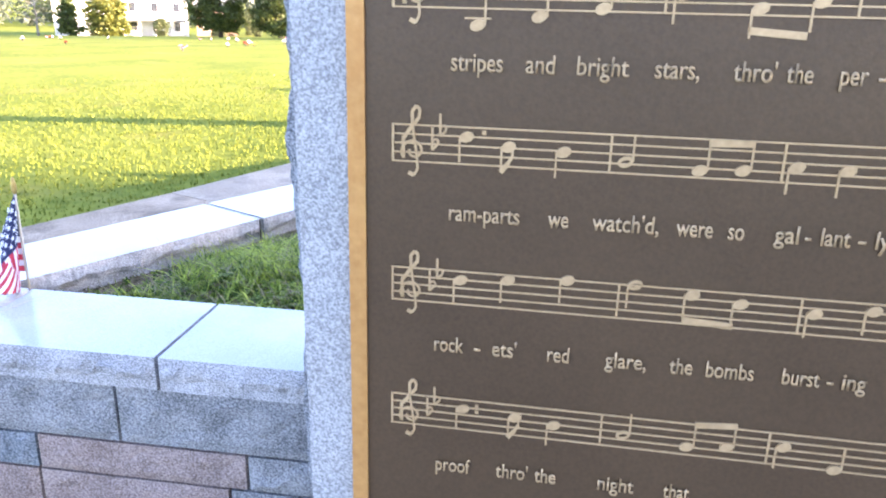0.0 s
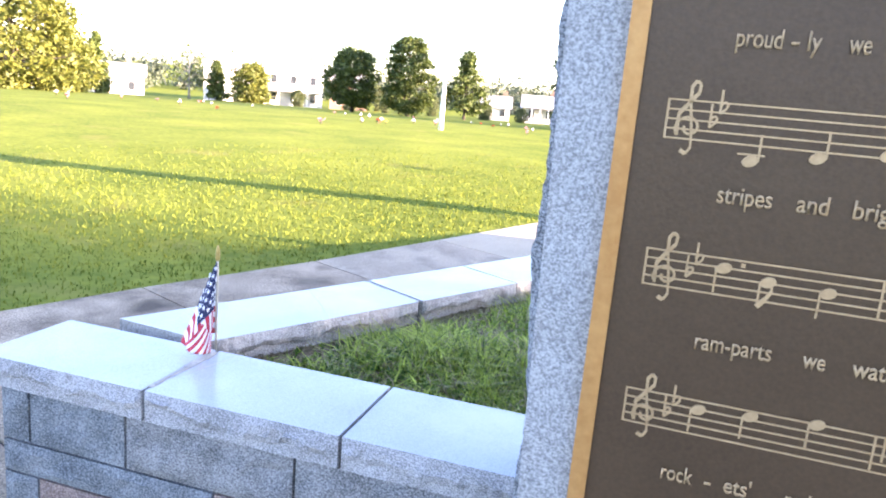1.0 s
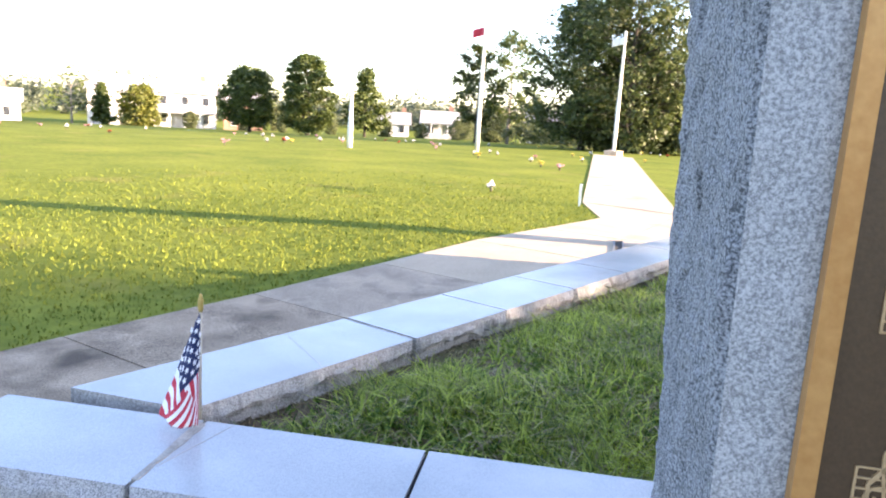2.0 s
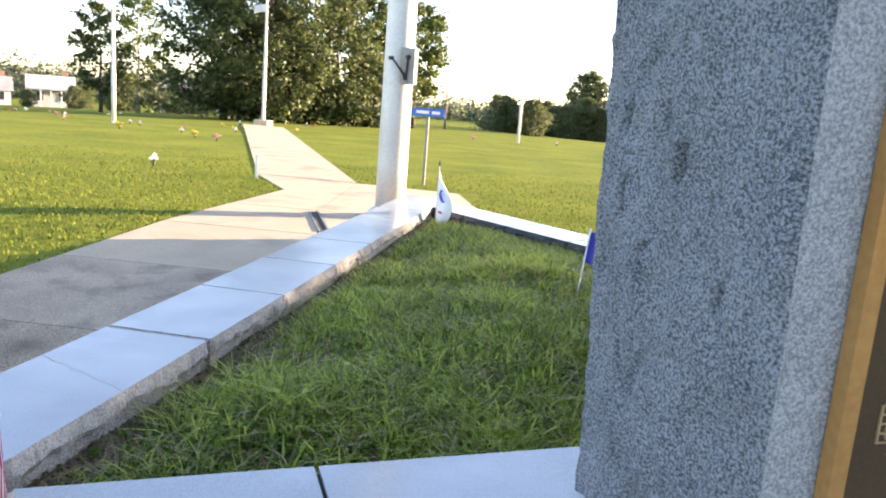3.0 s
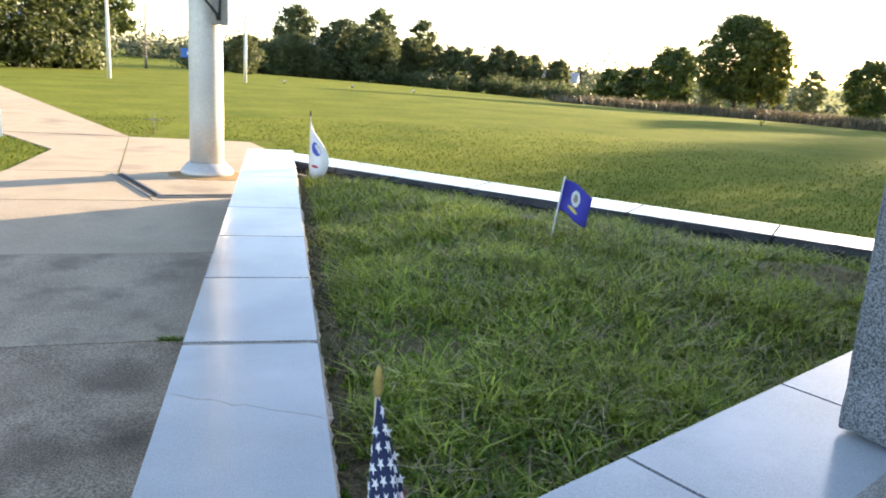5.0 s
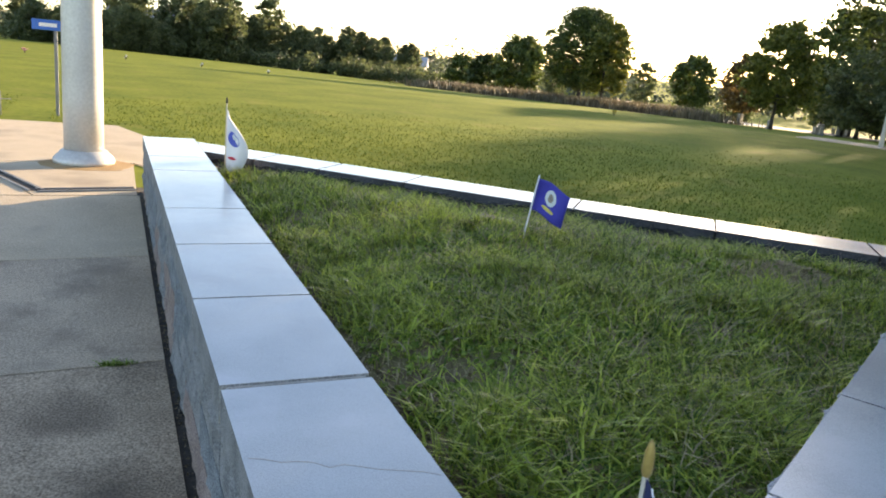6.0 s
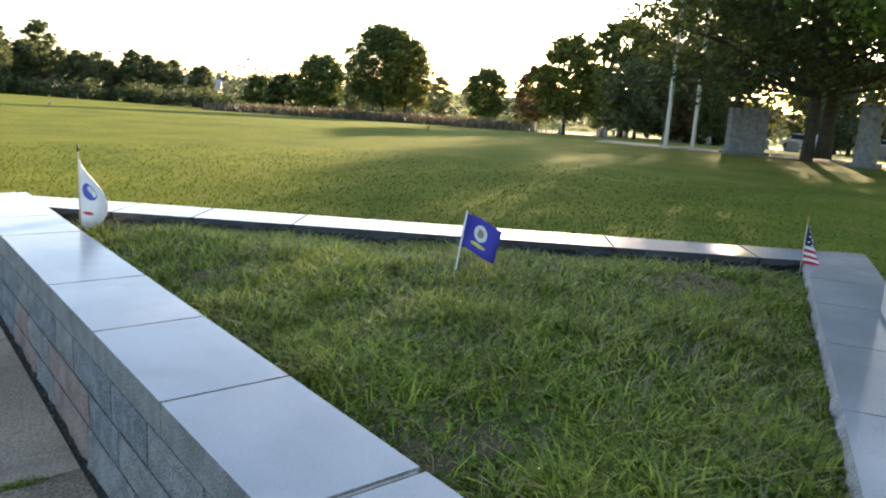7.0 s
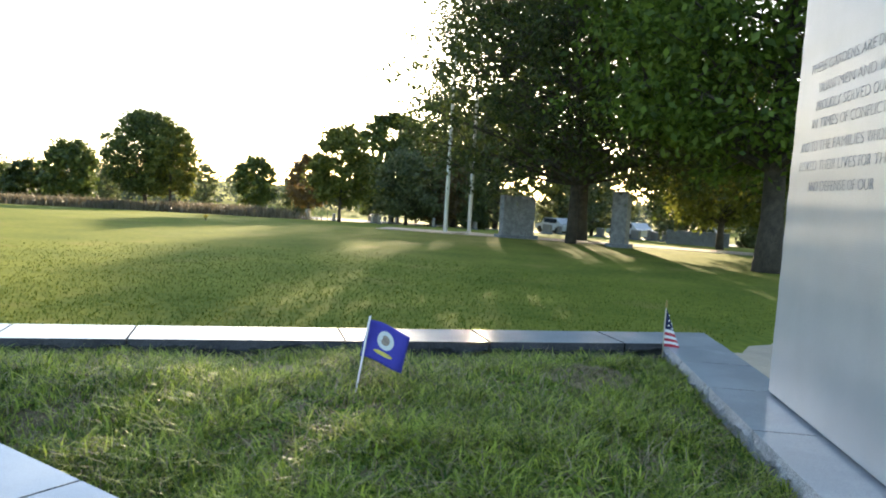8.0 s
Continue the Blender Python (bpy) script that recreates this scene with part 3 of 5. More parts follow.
for x_end, sign in ((0.0, -1), (LEN, 1)):
    g = {}
    for i, y in enumerate(yy):
        for j, z in enumerate(zz):
            if y > -0.155 and z < STEP:
                continue
            edge = i in (0, ny)
            w = 0.016 * noise.noise((y * 7 + x_end, z * 3.1, 2)) + 0.010 * noise.noise((y * 17, z * 9 + x_end, 4)) + 0.005 * noise.noise((y * 45, z * 40, 6 + x_end))
            chip = max(0.0, noise.noise((y * 9 + 3 * x_end, z * 6 + y * 8, 11)) - 0.30)
            w = max(w, -0.014) + 0.014 - 0.055 * chip
            for gy, gz, half, depth, tilt in GOUGES:      # chisel gouges, sharp on one side
                along = (z - gz) / half
                across = y - gy - tilt * (z - gz) - 0.012 * noise.noise((z * 20, gy * 9, 3))
                if abs(along) < 1 and -0.003 < across < 0.024:
                    w -= depth * (1 - along * along) * (1 - max(0.0, across) / 0.024)
            flare = 0.002 - (0.012 + 0.030 * (1 + y / THK)) * (z - STEP) if x_end == 0.0 else -0.02 * (z - STEP)
            dy = 0.006 * noise.noise((z * 11, x_end, 1)) if edge else 0
            g[i, j] = bm.verts.new((x_end + flare + sign * (0.004 if edge else w), y + dy * (1 if i == 0 else -1) * 0.5, z))
    for (i, j) in list(g):
        q = [(i, j), (i + 1, j), (i + 1, j + 1), (i, j + 1)]
        if all(k in g for k in q):
            f = bm.faces.new([g[k] for k in q])
            f.material_index = 1
    if x_end == 0.0:
        g0 = g
    else:
        g1 = g
edge_cols = {}
bset = [k for k in g0]
edges = set()
for (i, j) in bset:
    q = [(i, j), (i + 1, j), (i + 1, j + 1), (i, j + 1)]
    if all(k in g0 for k in q):
        for a, b in zip(q, q[1:] + q[:1]):
            if (b, a) in edges:
                edges.discard((b, a))
            else:
                edges.add((a, b))
for a, b in edges:
    f = bm.faces.new((g0[a], g0[b], g1[b], g1[a]))
    f.material_index = 2 if a[0] == 0 and b[0] == 0 else (0 if a[0] == ny and b[0] == ny else 1)
part("slab", bm, ["granite_face", "granite_rough", "granite_back"], monument)

# bronze plaque: local x along the slab, front face at y = -0.622
PX0, PX1, PZ0, PZ1, PY = 0.10, 1.54, 0.30, 2.05, -0.617
plaque = part("plaque", box(bmesh.new(), PX0 + 0.008, PY, PZ0, PX1 - 0.008, -THK - 0.004, PZ1), "bronze", monument, "dark bronze plaque with raised brass music and words")
bm = bmesh.new()
for x0, z0, x1, z1 in ((PX0, PZ0, PX0 + 0.033, PZ1), (PX1 - 0.033, PZ0, PX1, PZ1), (PX0 + 0.033, PZ0, PX1 - 0.033, PZ0 + 0.033), (PX0 + 0.033, PZ1 - 0.033, PX1 - 0.033, PZ1)):
    box(bm, x0, PY - 0.006, z0, x1, -THK - 0.003, z1)
part("border", bm, "brass", plaque, "worn brass border")


def word(text, x, z, width, height, parent, mat="brass_letter", y=PY - 0.0035, flip=False, name="lettering", thick=0.002, bold=0.0):
    """Raised letters, their left foot at local x, z, stretched to a width."""
    cu = bpy.data.curves.new(name, "FONT")
    cu.body, cu.size, cu.extrude, cu.offset = text, 1.0, 0.0, bold
    tmp = bpy.data.objects.new(name, cu)
    scene.collection.objects.link(tmp)
    dg = bpy.context.evaluated_depsgraph_get()
    me = bpy.data.meshes.new_from_object(tmp.evaluated_get(dg))
    bpy.data.objects.remove(tmp)
    bpy.data.curves.remove(cu)
    co = np.zeros(len(me.vertices) * 3)
    me.vertices.foreach_get("co", co)
    co = co.reshape(-1, 3)
    sx = width / max(1e-6, co[:, 0].max() - co[:, 0].min())
    out = np.zeros_like(co)
    px = (co[:, 0] - co[:, 0].min()) * sx
    out[:, 0] = x - px if flip else x + px
    out[:, 1] = y
    out[:, 2] = z + co[:, 1] * height
    me.vertices.foreach_set("co", out.ravel())
    bm = bmesh.new()
    bm.from_mesh(me)
    bpy.data.meshes.remove(me)
    ext = bmesh.ops.extrude_face_region(bm, geom=bm.faces[:])
    for v in ext["geom"]:
        if isinstance(v, bmesh.types.BMVert):
            v.co.y += -thick if not flip else thick
    return part(name, bm, mat, parent)


LETTER = 0.045
lyrics = ((1.568, (("proud", .277, .349), ("-", .362, .374), ("ly", .387, .407), ("we", .447, .480), ("hail'd", .545, .615), ("at", .665, .690))),
          (1.305, (("stripes", .287, .376), ("and", .415, .464), ("bright", .501, .586), ("stars,", .628, .699), ("thro'", .752, .818), ("the", .834, .874), ("per", .915, .956), ("-", .972, .984))),
          (1.037, (("ram-parts", .290, .419), ("we", .470, .506), ("watch'd,", .548, .663), ("were", .693, .754), ("so", .780, .806), ("gal", .856, .895), ("-", .905, .915), ("lant", .931, .978), ("-", .990, 1.002), ("ly", 1.018, 1.040))),
          (0.772, (("rock", .268, .325), ("-", .346, .358), ("ets'", .381, .427), ("red", .486, .527), ("glare,", .594, .669), ("the", .711, .752), ("bombs", .776, .860), ("burst", .909, .973), ("-", .985, .996), ("ing", 1.011, 1.051))),
          (0.503, (("proof", .276, .347), ("thro'", .400, .464), ("the", .478, .520), ("night", .603, .673), ("that", .729, .778))))
for z, words in lyrics:
    for text, s0, s1 in words:
        word(text, s0, z, s1 - s0, LETTER, plaque, bold=0.010)


def strip(bm, x0, z0, x1, z1, w, y0=PY + 0.001, y1=PY - 0.0035):
    d = Vector((x1 - x0, z1 - z0))
    n = Vector((-d.y, d.x)).normalized() * w / 2
    q = [(x0 - n.x, z0 - n.y), (x1 - n.x, z1 - n.y), (x1 + n.x, z1 + n.y), (x0 + n.x, z0 + n.y)]
    lo, hi = [bm.verts.new((x, y0, z)) for x, z in q], [bm.verts.new((x, y1, z)) for x, z in q]
    bm.faces.new(hi)
    for i in range(4):
        bm.faces.new((lo[i], lo[(i + 1) % 4], hi[(i + 1) % 4], hi[i]))


def ribbon(bm, pts, widths):
    for (a, b), (wa, wb) in zip(zip(pts, pts[1:]), zip(widths, widths[1:])):
        strip(bm, a[0], a[1], b[0], b[1], (wa + wb) / 2, y1=PY - 0.004)


def note_head(bm, x, z, hollow=False):
    ring = []
    for k in range(14):
        a = 2 * math.pi * k / 14
        p, q = 0.0135 * math.cos(a), 0.0095 * math.sin(a)
        ring.append((x + p * 0.94 - q * 0.34, z + p * 0.34 + q * 0.94))
    hi = [bm.verts.new((p, PY - 0.0045, q)) for p, q in ring]
    lo = [bm.verts.new((p, PY + 0.001, q)) for p, q in ring]
    for k in range(14):
        bm.faces.new((lo[k], lo[(k + 1) % 14], hi[(k + 1) % 14], hi[k]))
    if hollow:
        mid = [bm.verts.new((x + (p - x) * 0.55 + (q - z) * 0.2, PY - 0.0045, z + (q - z) * 0.35)) for p, q in ring]
        for k in range(14):
            bm.faces.new((hi[k], hi[(k + 1) % 14], mid[(k + 1) % 14], mid[k]))
    else:
        bm.faces.new(hi)


STAFF = 0.066
PITCH = STAFF / 4


def staff(z_top, heads, bars, beams):
    """Five lines with clef, two flats, heads (x, z, stem: -1 down, 1 up, hollow), bar lines and beams."""
    for k in range(5):
        bm = bmesh.new()
        strip(bm, 0.183, z_top - k * PITCH, PX1 - 0.09, z_top - k * PITCH, 0.0030)
        part("staff_line", bm, "brass_letter", plaque)
    for x in (0.184, *bars):
        bm = bmesh.new()
        strip(bm, x, z_top + 0.0015, x, z_top - STAFF - 0.0015, 0.0038, y1=PY - 0.0038)
        part("bar_line", bm, "brass_letter", plaque)
    bm = bmesh.new()
    cx, cz = 0.222, z_top - STAFF * 0.70
    pts, ws = [], []
    for k in range(15):                       # curl round the second line
        a = radians(-200 + k * 30)
        r = 0.007 + 0.0012 * k
        pts.append((cx + r * math.cos(a), cz + r * 0.95 * math.sin(a)))
        ws.append(0.0045)
    pts += [(cx - 0.019, cz + 0.022), (cx - 0.004, cz + 0.042), (cx + 0.010, cz + 0.060), (cx + 0.011, cz + 0.074), (cx + 0.004, cz + 0.080), (cx - 0.003, cz + 0.070), (cx - 0.002, cz + 0.045), (cx + 0.005, cz + 0.0), (cx + 0.008, cz - 0.033), (cx + 0.001, cz - 0.045), (cx - 0.009, cz - 0.040)]
    ws += [0.007, 0.007, 0.0055, 0.005, 0.006, 0.006, 0.005, 0.004, 0.004, 0.005, 0.009]
    ribbon(bm, pts, ws)
    part("treble_clef", bm, "brass_letter", plaque)
    for fx, fz in ((0.256, z_top - 2 * PITCH), (0.270, z_top - 0.5 * PITCH)):
        bm = bmesh.new()
        ribbon(bm, [(fx, fz + 0.030), (fx, fz - 0.010), (fx + 0.010, fz + 0.0), (fx + 0.011, fz + 0.007), (fx + 0.006, fz + 0.010), (fx + 0.0, fz + 0.004)], [0.004, 0.004, 0.004, 0.004, 0.004, 0.003])
        part("flat_sign", bm, "brass_letter", plaque)
    for x, z, stem, hollow in heads:
        bm = bmesh.new()
        note_head(bm, x, z, hollow)
        if stem:
            strip(bm, x + 0.0125 * stem, z, x + 0.0125 * stem, z + stem * 0.046, 0.0036)
        part("note", bm, "brass_letter", plaque)
    for x0, z0, x1, z1 in beams:
        bm = bmesh.new()
        strip(bm, x0, z0, x1, z1, 0.012)
        part("note_beam", bm, "brass_letter", plaque)


staff(1.474, ((.330, 1.381, 1, 0), (.433, 1.397, 1, 0), (.536, 1.412, 1, 0), (.660, 1.437, -1, 1), (.78, 1.418, -1, 0), (.87, 1.43, -1, 0), (.985, 1.415, 1, 0)), (.634, .925), ((.765, 1.384, .855, 1.378),))
staff(1.208, ((.318, 1.191, -1, 0), (.393, 1.177, -1, 0), (.489, 1.173, -1, 0), (.595, 1.162, 1, 1), (.719, 1.154, 1, 0), (.789, 1.158, 1, 0), (.874, 1.168, -1, 0), (.954, 1.167, -1, 0)), (.569, .852), ((.729, 1.201, .803, 1.204),))
staff(0.938, ((.315, .921, -1, 0), (.404, .928, -1, 0), (.513, .937, -1, 0), (.634, .939, -1, 1), (.735, .928, -1, 0), (.819, .918, -1, 0), (.944, .911, -1, 0), (1.039, .925, -1, 0)), (.606, .920), ((.722, .880, .810, .874),))
staff(0.669, ((.328, .649, -1, 0), (.432, .642, -1, 0), (.508, .634, -1, 0), (.641, .630, 1, 1), (.761, .620, 1, 0), (.833, .628, 1, 0), (.934, .641, -1, 0), (1.028, .605, 1, 0)), (.599, .907), ((.772, .668, .848, .674),))

# flags of the short notes, and the line through the lowest head
for x, z in ((.3805, 1.177), (.4195, .642)):
    bm = bmesh.new()
    ribbon(bm, [(x, z - 0.046), (x + 0.012, z - 0.030), (x + 0.020, z - 0.016), (x + 0.019, z - 0.002)], [0.010, 0.007, 0.005, 0.003])
    part("note_flag", bm, "brass_letter", plaque)
bm = bmesh.new()
strip(bm, 0.308, 1.392, 0.352, 1.392, 0.0032)
part("ledger_line", bm, "brass_letter", plaque)
for x, z in ((.345, 1.200), (.352, .658), (.352, .645)):
    bm = bmesh.new()
    strip(bm, x, z, x + 0.007, z, 0.007)
    part("note_dot", bm, "brass_letter", plaque)

# engraved lines on the polished back, read from the far end: (height, end of line, words with their starts)
back_text = ((2.013, 0.60, (("THESE", 1.462), ("GARDENS", 1.245), ("ARE", 0.915), ("DEDICATED", 0.765))),
             (1.918, 0.56, (("VALIANT", 1.345), ("MEN", 1.120), ("AND", 0.935), ("WOMEN", 0.740))),
             (1.836, 0.65, (("PROUDLY", 1.350), ("SERVED", 1.055), ("OUR", 0.775))),
             (1.756, 0.65, (("IN", 1.381), ("TIMES", 1.295), ("OF", 1.065), ("CONFLICT", 0.965))),
             (1.655, 0.60, (("AND", 1.503), ("TO", 1.365), ("THE", 1.270), ("FAMILIES", 1.120), ("WHOSE", 0.790))),
             (1.566, 0.58, (("RISKED", 1.495), ("THEIR", 1.255), ("LIVES", 1.045), ("FOR", 0.845), ("THE", 0.710))),
             (1.472, 0.69, (("AND", 1.365), ("DEFENSE", 1.215), ("OF", 0.925), ("OUR", 0.830))))
for z, end, words in back_text:
    for k, (text, x) in enumerate(words):
        stop = words[k + 1][1] + 0.028 if k + 1 < len(words) else end
        word(text, x, z, max(0.05, x - stop) if text != "DEDICATED" else 0.33, 0.066, monument, "granite_etch", y=0.0015, flip=True, name="engraved_word", thick=0.0006, bold=-0.018)

# ---- trees ----


def leaves(name, centres, sizes, count, leaf, seed, mat, parent, flat=0.75):
    """A crown of single bent leaf faces gathered in clumps."""
    rng = np.random.default_rng(seed)
    c, r = np.array(centres), np.array(sizes)
    w = r ** 2
    pick = rng.choice(len(c), count, p=w / w.sum())
    d = rng.normal(size=(count, 3))
    d /= np.linalg.norm(d, axis=1)[:, None]
    rad = r[pick] * np.minimum(np.abs(rng.normal(0, 0.70, count)) + 0.1, 1.45)
    p = c[pick] + d * rad[:, None] * np.array([1, 1, flat])
    t = rng.normal(size=(count, 3))
    t /= np.linalg.norm(t, axis=1)[:, None]
    nrm = d * 0.6 + rng.normal(size=(count, 3)) * 0.7 + np.array([0, 0, 0.5])
    b = np.cross(t, nrm)
    b /= np.linalg.norm(b, axis=1)[:, None] + 1e-9
    t = np.cross(nrm, b)
    t /= np.linalg.norm(t, axis=1)[:, None] + 1e-9
    sz = leaf * (0.6 + 0.8 * rng.random(count))[:, None]
    v = np.stack([p - t * sz, p + b * sz * 0.55, p + t * sz, p - b * sz * 0.55], axis=1).reshape(-1, 3)
    q = np.arange(count * 4).reshape(-1, 4)
    return link_mesh(name, array_mesh(name, v, q), mat, parent)


def outline(shape, f):
    """Half width of a crown, as a share of its radius, at share f of its height."""
    knots = {"round": ((0, .58), (.14, .88), (.36, 1.0), (.60, .97), (.80, .76), (.93, .48), (1, .22)),
             "dome": ((0, .62), (.15, .95), (.4, 1.0), (.7, .82), (.9, .45), (1, .15)),
             "cone": ((0, .80), (.12, 1.0), (.4, .74), (.7, .42), (.9, .16), (1, .03)),
             "tall": ((0, .45), (.25, .85), (.5, 1.0), (.75, .80), (.92, .42), (1, .12)),
             "low": ((0, .80), (.08, .98), (.20, 1.0), (.32, .84), (.45, .70), (.65, .62), (.82, .44), (1, .10))}[shape]
    return float(np.interp(f, [k[0] for k in knots], [k[1] for k in knots]))


def tree(name, m, label, height, radius, base, count, leaf, mat, seed, clumps=26, trunk=0.2, shape="round", bark="bark", category="tree", group="", lean=0.0, airy=1.0):
    """A tapered trunk, limbs that fork into twigs, and sprays of leaves at the twigs' ends, between heights base and height."""
    rng = random.Random(seed)
    top = thing(name, m, label, category, group)
    bm = bmesh.new()
    stem_top = base + (height - base) * (0.86 if shape != "dome" else 0.66)
    n = 9
    stem = [Vector((0.035 * height * noise.noise((seed, i * 0.55, 0)) * (i / n) + lean * smooth01(i / n - 0.25), 0.035 * height * noise.noise((i * 0.55, seed, 9)) * (i / n), stem_top * i / n - (0.15 if i == 0 else 0))) for i in range(n + 1)]
    tube(bm, stem, [trunk * (1.25 if i == 0 else 1.0) * (1 - 0.88 * i / n) for i in range(n + 1)], 10)

    def on_stem(h):
        k = min(n - 1, max(0, int(h / stem_top * n)))
        return stem[k].lerp(stem[k + 1], min(1.0, h / stem_top * n - k))

    centres, sizes = [], []
    limbs = max(24, int(clumps * 0.95))
    spray = radius * (0.215 if clumps > 45 else 0.27) * airy
    for k in range(limbs):
        f = (k + rng.random()) / limbs
        az = k * 2.39996 + rng.uniform(-0.5, 0.5)
        h_tip = base + (height - base) * f
        reach = radius * outline(shape, f) * (1 + 0.22 * noise.noise((math.cos(az) * 1.6 + seed, math.sin(az) * 1.6, f * 2.5))) * rng.uniform(0.74, 1.03)
        rise = reach * rng.uniform(0.25, 0.6) * (1.3 - 0.6 * outline(shape, f))
        h0 = min(stem_top * 0.97, max(base * 0.80, h_tip - rise))
        a = on_stem(h0)
        axis = on_stem(min(stem_top, h_tip))
        tip = Vector((axis.x + reach * math.cos(az), axis.y + reach * math.sin(az), h_tip))
        mid = a.lerp(tip, 0.5) + Vector((rng.uniform(-1, 1), rng.uniform(-1, 1), rng.uniform(0.0, 1.0))) * 0.08 * radius
        r0 = max(0.008, trunk * (1 - 0.88 * h0 / stem_top) * 0.42)
        tube(bm, [a, mid, tip], [r0, r0 * 0.55, r0 * 0.12], 5, cap=False)
        for w in range(6):
            u = (0.34, 0.50, 0.64, 0.78, 0.90, 1.0)[w]
            p = a.lerp(mid, u * 2) if u < 0.5 else mid.lerp(tip, u * 2 - 1)
            if w == 5:
                centres.append(tuple(p))
                sizes.append(spray * rng.uniform(0.6, 1.0))
                continue
            for sgn in (-1, 1):
                swing = az + sgn * rng.uniform(0.5, 1.25)
                ln = reach * rng.uniform(0.16, 0.36) * (1.15 - 0.5 * u)
                q = p + Vector((math.cos(swing) * ln, math.sin(swing) * ln, rng.uniform(-0.75, 1.0) * ln))
                tube(bm, [p, q], [r0 * 0.28, r0 * 0.06], 3, cap=False)
                centres.append(tuple(q))
                sizes.append(spray * rng.uniform(0.55, 1.15))
    part("trunk", bm, bark, top)
    if count:
        leaves("crown", centres, sizes, count, leaf, seed, mat, top, 0.62)
    return top


def at(x, y, turn=0.0, scale=1.0, dz=0.0):
    return Matrix.Translation((x, y, ground_z(x, y) + dz)) @ Matrix.Rotation(radians(turn), 4, "Z") @ Matrix.Scale(scale, 4)


tree("shade_tree", at(23.1, 10.85, 114), "broad dark oak with a low spreading crown on the lawn", 14.5, 7.0, 2.5, 98000, 0.074, "leaf_dark", 3, 170, 0.175, "low", lean=0.8, airy=0.56)
tree("shade_tree", at(17.8, 3.58), "tall oak with a thick furrowed trunk", 14.5, 4.9, 2.9, 80000, 0.095, "leaf_sunny", 5, 130, 0.29, "dome", airy=0.9)
tree("shade_tree", at(29.5, 13.25), "dark oak behind the granite slabs", 15.5, 5.4, 3.4, 30000, 0.14, "leaf_dark", 8, 60, 0.28, "dome")
tree("shade_tree", at(33.2, 8.25), "yellow-green young maple, backlit", 8.0, 3.3, 1.4, 20000, 0.11, "leaf_light", 9, 60, 0.16)
tree("shade_tree", at(47.0, 12.5), "green tree behind the maple", 9.0, 4.0, 1.8, 8000, 0.22, "leaf_mid", 10, 40, 0.22)
tree("shade_tree", at(30.0, -3.0), "oak standing beyond the monument", 14.0, 6.5, 3.6, 14000, 0.24, "leaf_mid", 12, 60, 0.38, "dome")
tree("lone_tree", at(32.8, 48.8), "dense rounded tree by the reeds", 7.2, 2.85, 1.5, 32000, 0.095, "leaf_mid", 14, 110, 0.17)
tree("lone_tree", at(33.1, 46.3), "slim yellow-green tree beside the rounded tree", 6.2, 1.9, 1.3, 9000, 0.13, "leaf_light", 15, 30, 0.12)
tree("lone_tree", at(36.7, 33.4), "young bright green maple on the lawn", 6.2, 2.0, 1.4, 12000, 0.13, "leaf_light", 16, 34, 0.11)
tree("lone_tree", at(53.9, 42.3), "tall green tree with loose crown", 10.0, 3.9, 1.4, 14000, 0.2, "leaf_mid", 17, 50, 0.24)
tree("lone_tree", at(53.8, 37.4), "rusty-leaved tree in front of dark woods", 6.5, 3.2, 0.9, 9000, 0.18, "leaf_rust", 18, 36, 0.16)
tree("lone_tree", at(44.0, 43.2), "rusty-leaved young tree on the lawn", 5.2, 1.9, 1.2, 6000, 0.13, "leaf_rust", 28, 34, 0.11)
tree("lone_tree", at(48.5, 36.6), "olive-green tree in front of dark woods", 6.0, 2.8, 0.9, 9000, 0.16, "leaf_line", 29, 40, 0.15)
tree("lone_tree", at(56.5, 37.2), "tall dark green tree in the grove", 12.5, 4.6, 1.2, 11000, 0.17, "leaf_line", 19, 60, 0.26)
tree("lone_tree", at(60.5, 35.0), "broad dark green tree in the grove", 12.0, 4.8, 1.0, 11000, 0.17, "leaf_line", 27, 60, 0.26)
tree("lone_tree", at(62.0, 40.5), "dark green tree at the grove's edge", 10.0, 3.6, 1.0, 8000, 0.17, "leaf_line", 26, 50, 0.22)
tree("lone_tree", at(63.0, 70.3), "round green tree by the pond", 7.0, 2.7, 1.4, 7000, 0.2, "leaf_mid", 20, 30, 0.16)
tree("lone_tree", at(46.3, 28.6), "small dark green cedar", 3.6, 1.2, 0.2, 5000, 0.12, "leaf_dark", 21, 24, 0.08, "cone")
tree("lone_tree", at(36.4, 64.8), "bushy green tree by the reeds", 5.8, 2.4, 0.8, 8000, 0.18, "leaf_mid", 22, 34, 0.14)
tree("lone_tree", at(37.6, 74.5), "low round dark green bush", 4.2, 2.0, 0.3, 5000, 0.2, "leaf_dark", 23, 24, 0.1)
tree("lone_tree", at(38.0, 81.5), "low spreading light green bush", 4.0, 1.9, 0.2, 5000, 0.2, "leaf_mid", 24, 24, 0.1)
# woods at the end of the path
tree("wood_tree", at(-20.6, 43.2), "large dark broad tree at the end of the path", 9.6, 3.6, 0.8, 17000, 0.13, "leaf_wood", 31, 60, 0.24)
tree("wood_tree", at(-16.9, 41.8), "tallest dark tree at the end of the path", 10.8, 3.9, 0.6, 19000, 0.13, "leaf_wood", 32, 66, 0.26)
tree("wood_tree", at(-14.0, 45.3), "dark tree with a ragged crown", 8.2, 2.6, 0.6, 10000, 0.13, "leaf_wood", 33, 44, 0.18)
tree("wood_tree", at(-18.6, 46.5), "green tree in the wood edge", 7.4, 3.0, 0.2, 14000, 0.16, "leaf_wood", 34, 44, 0.18)
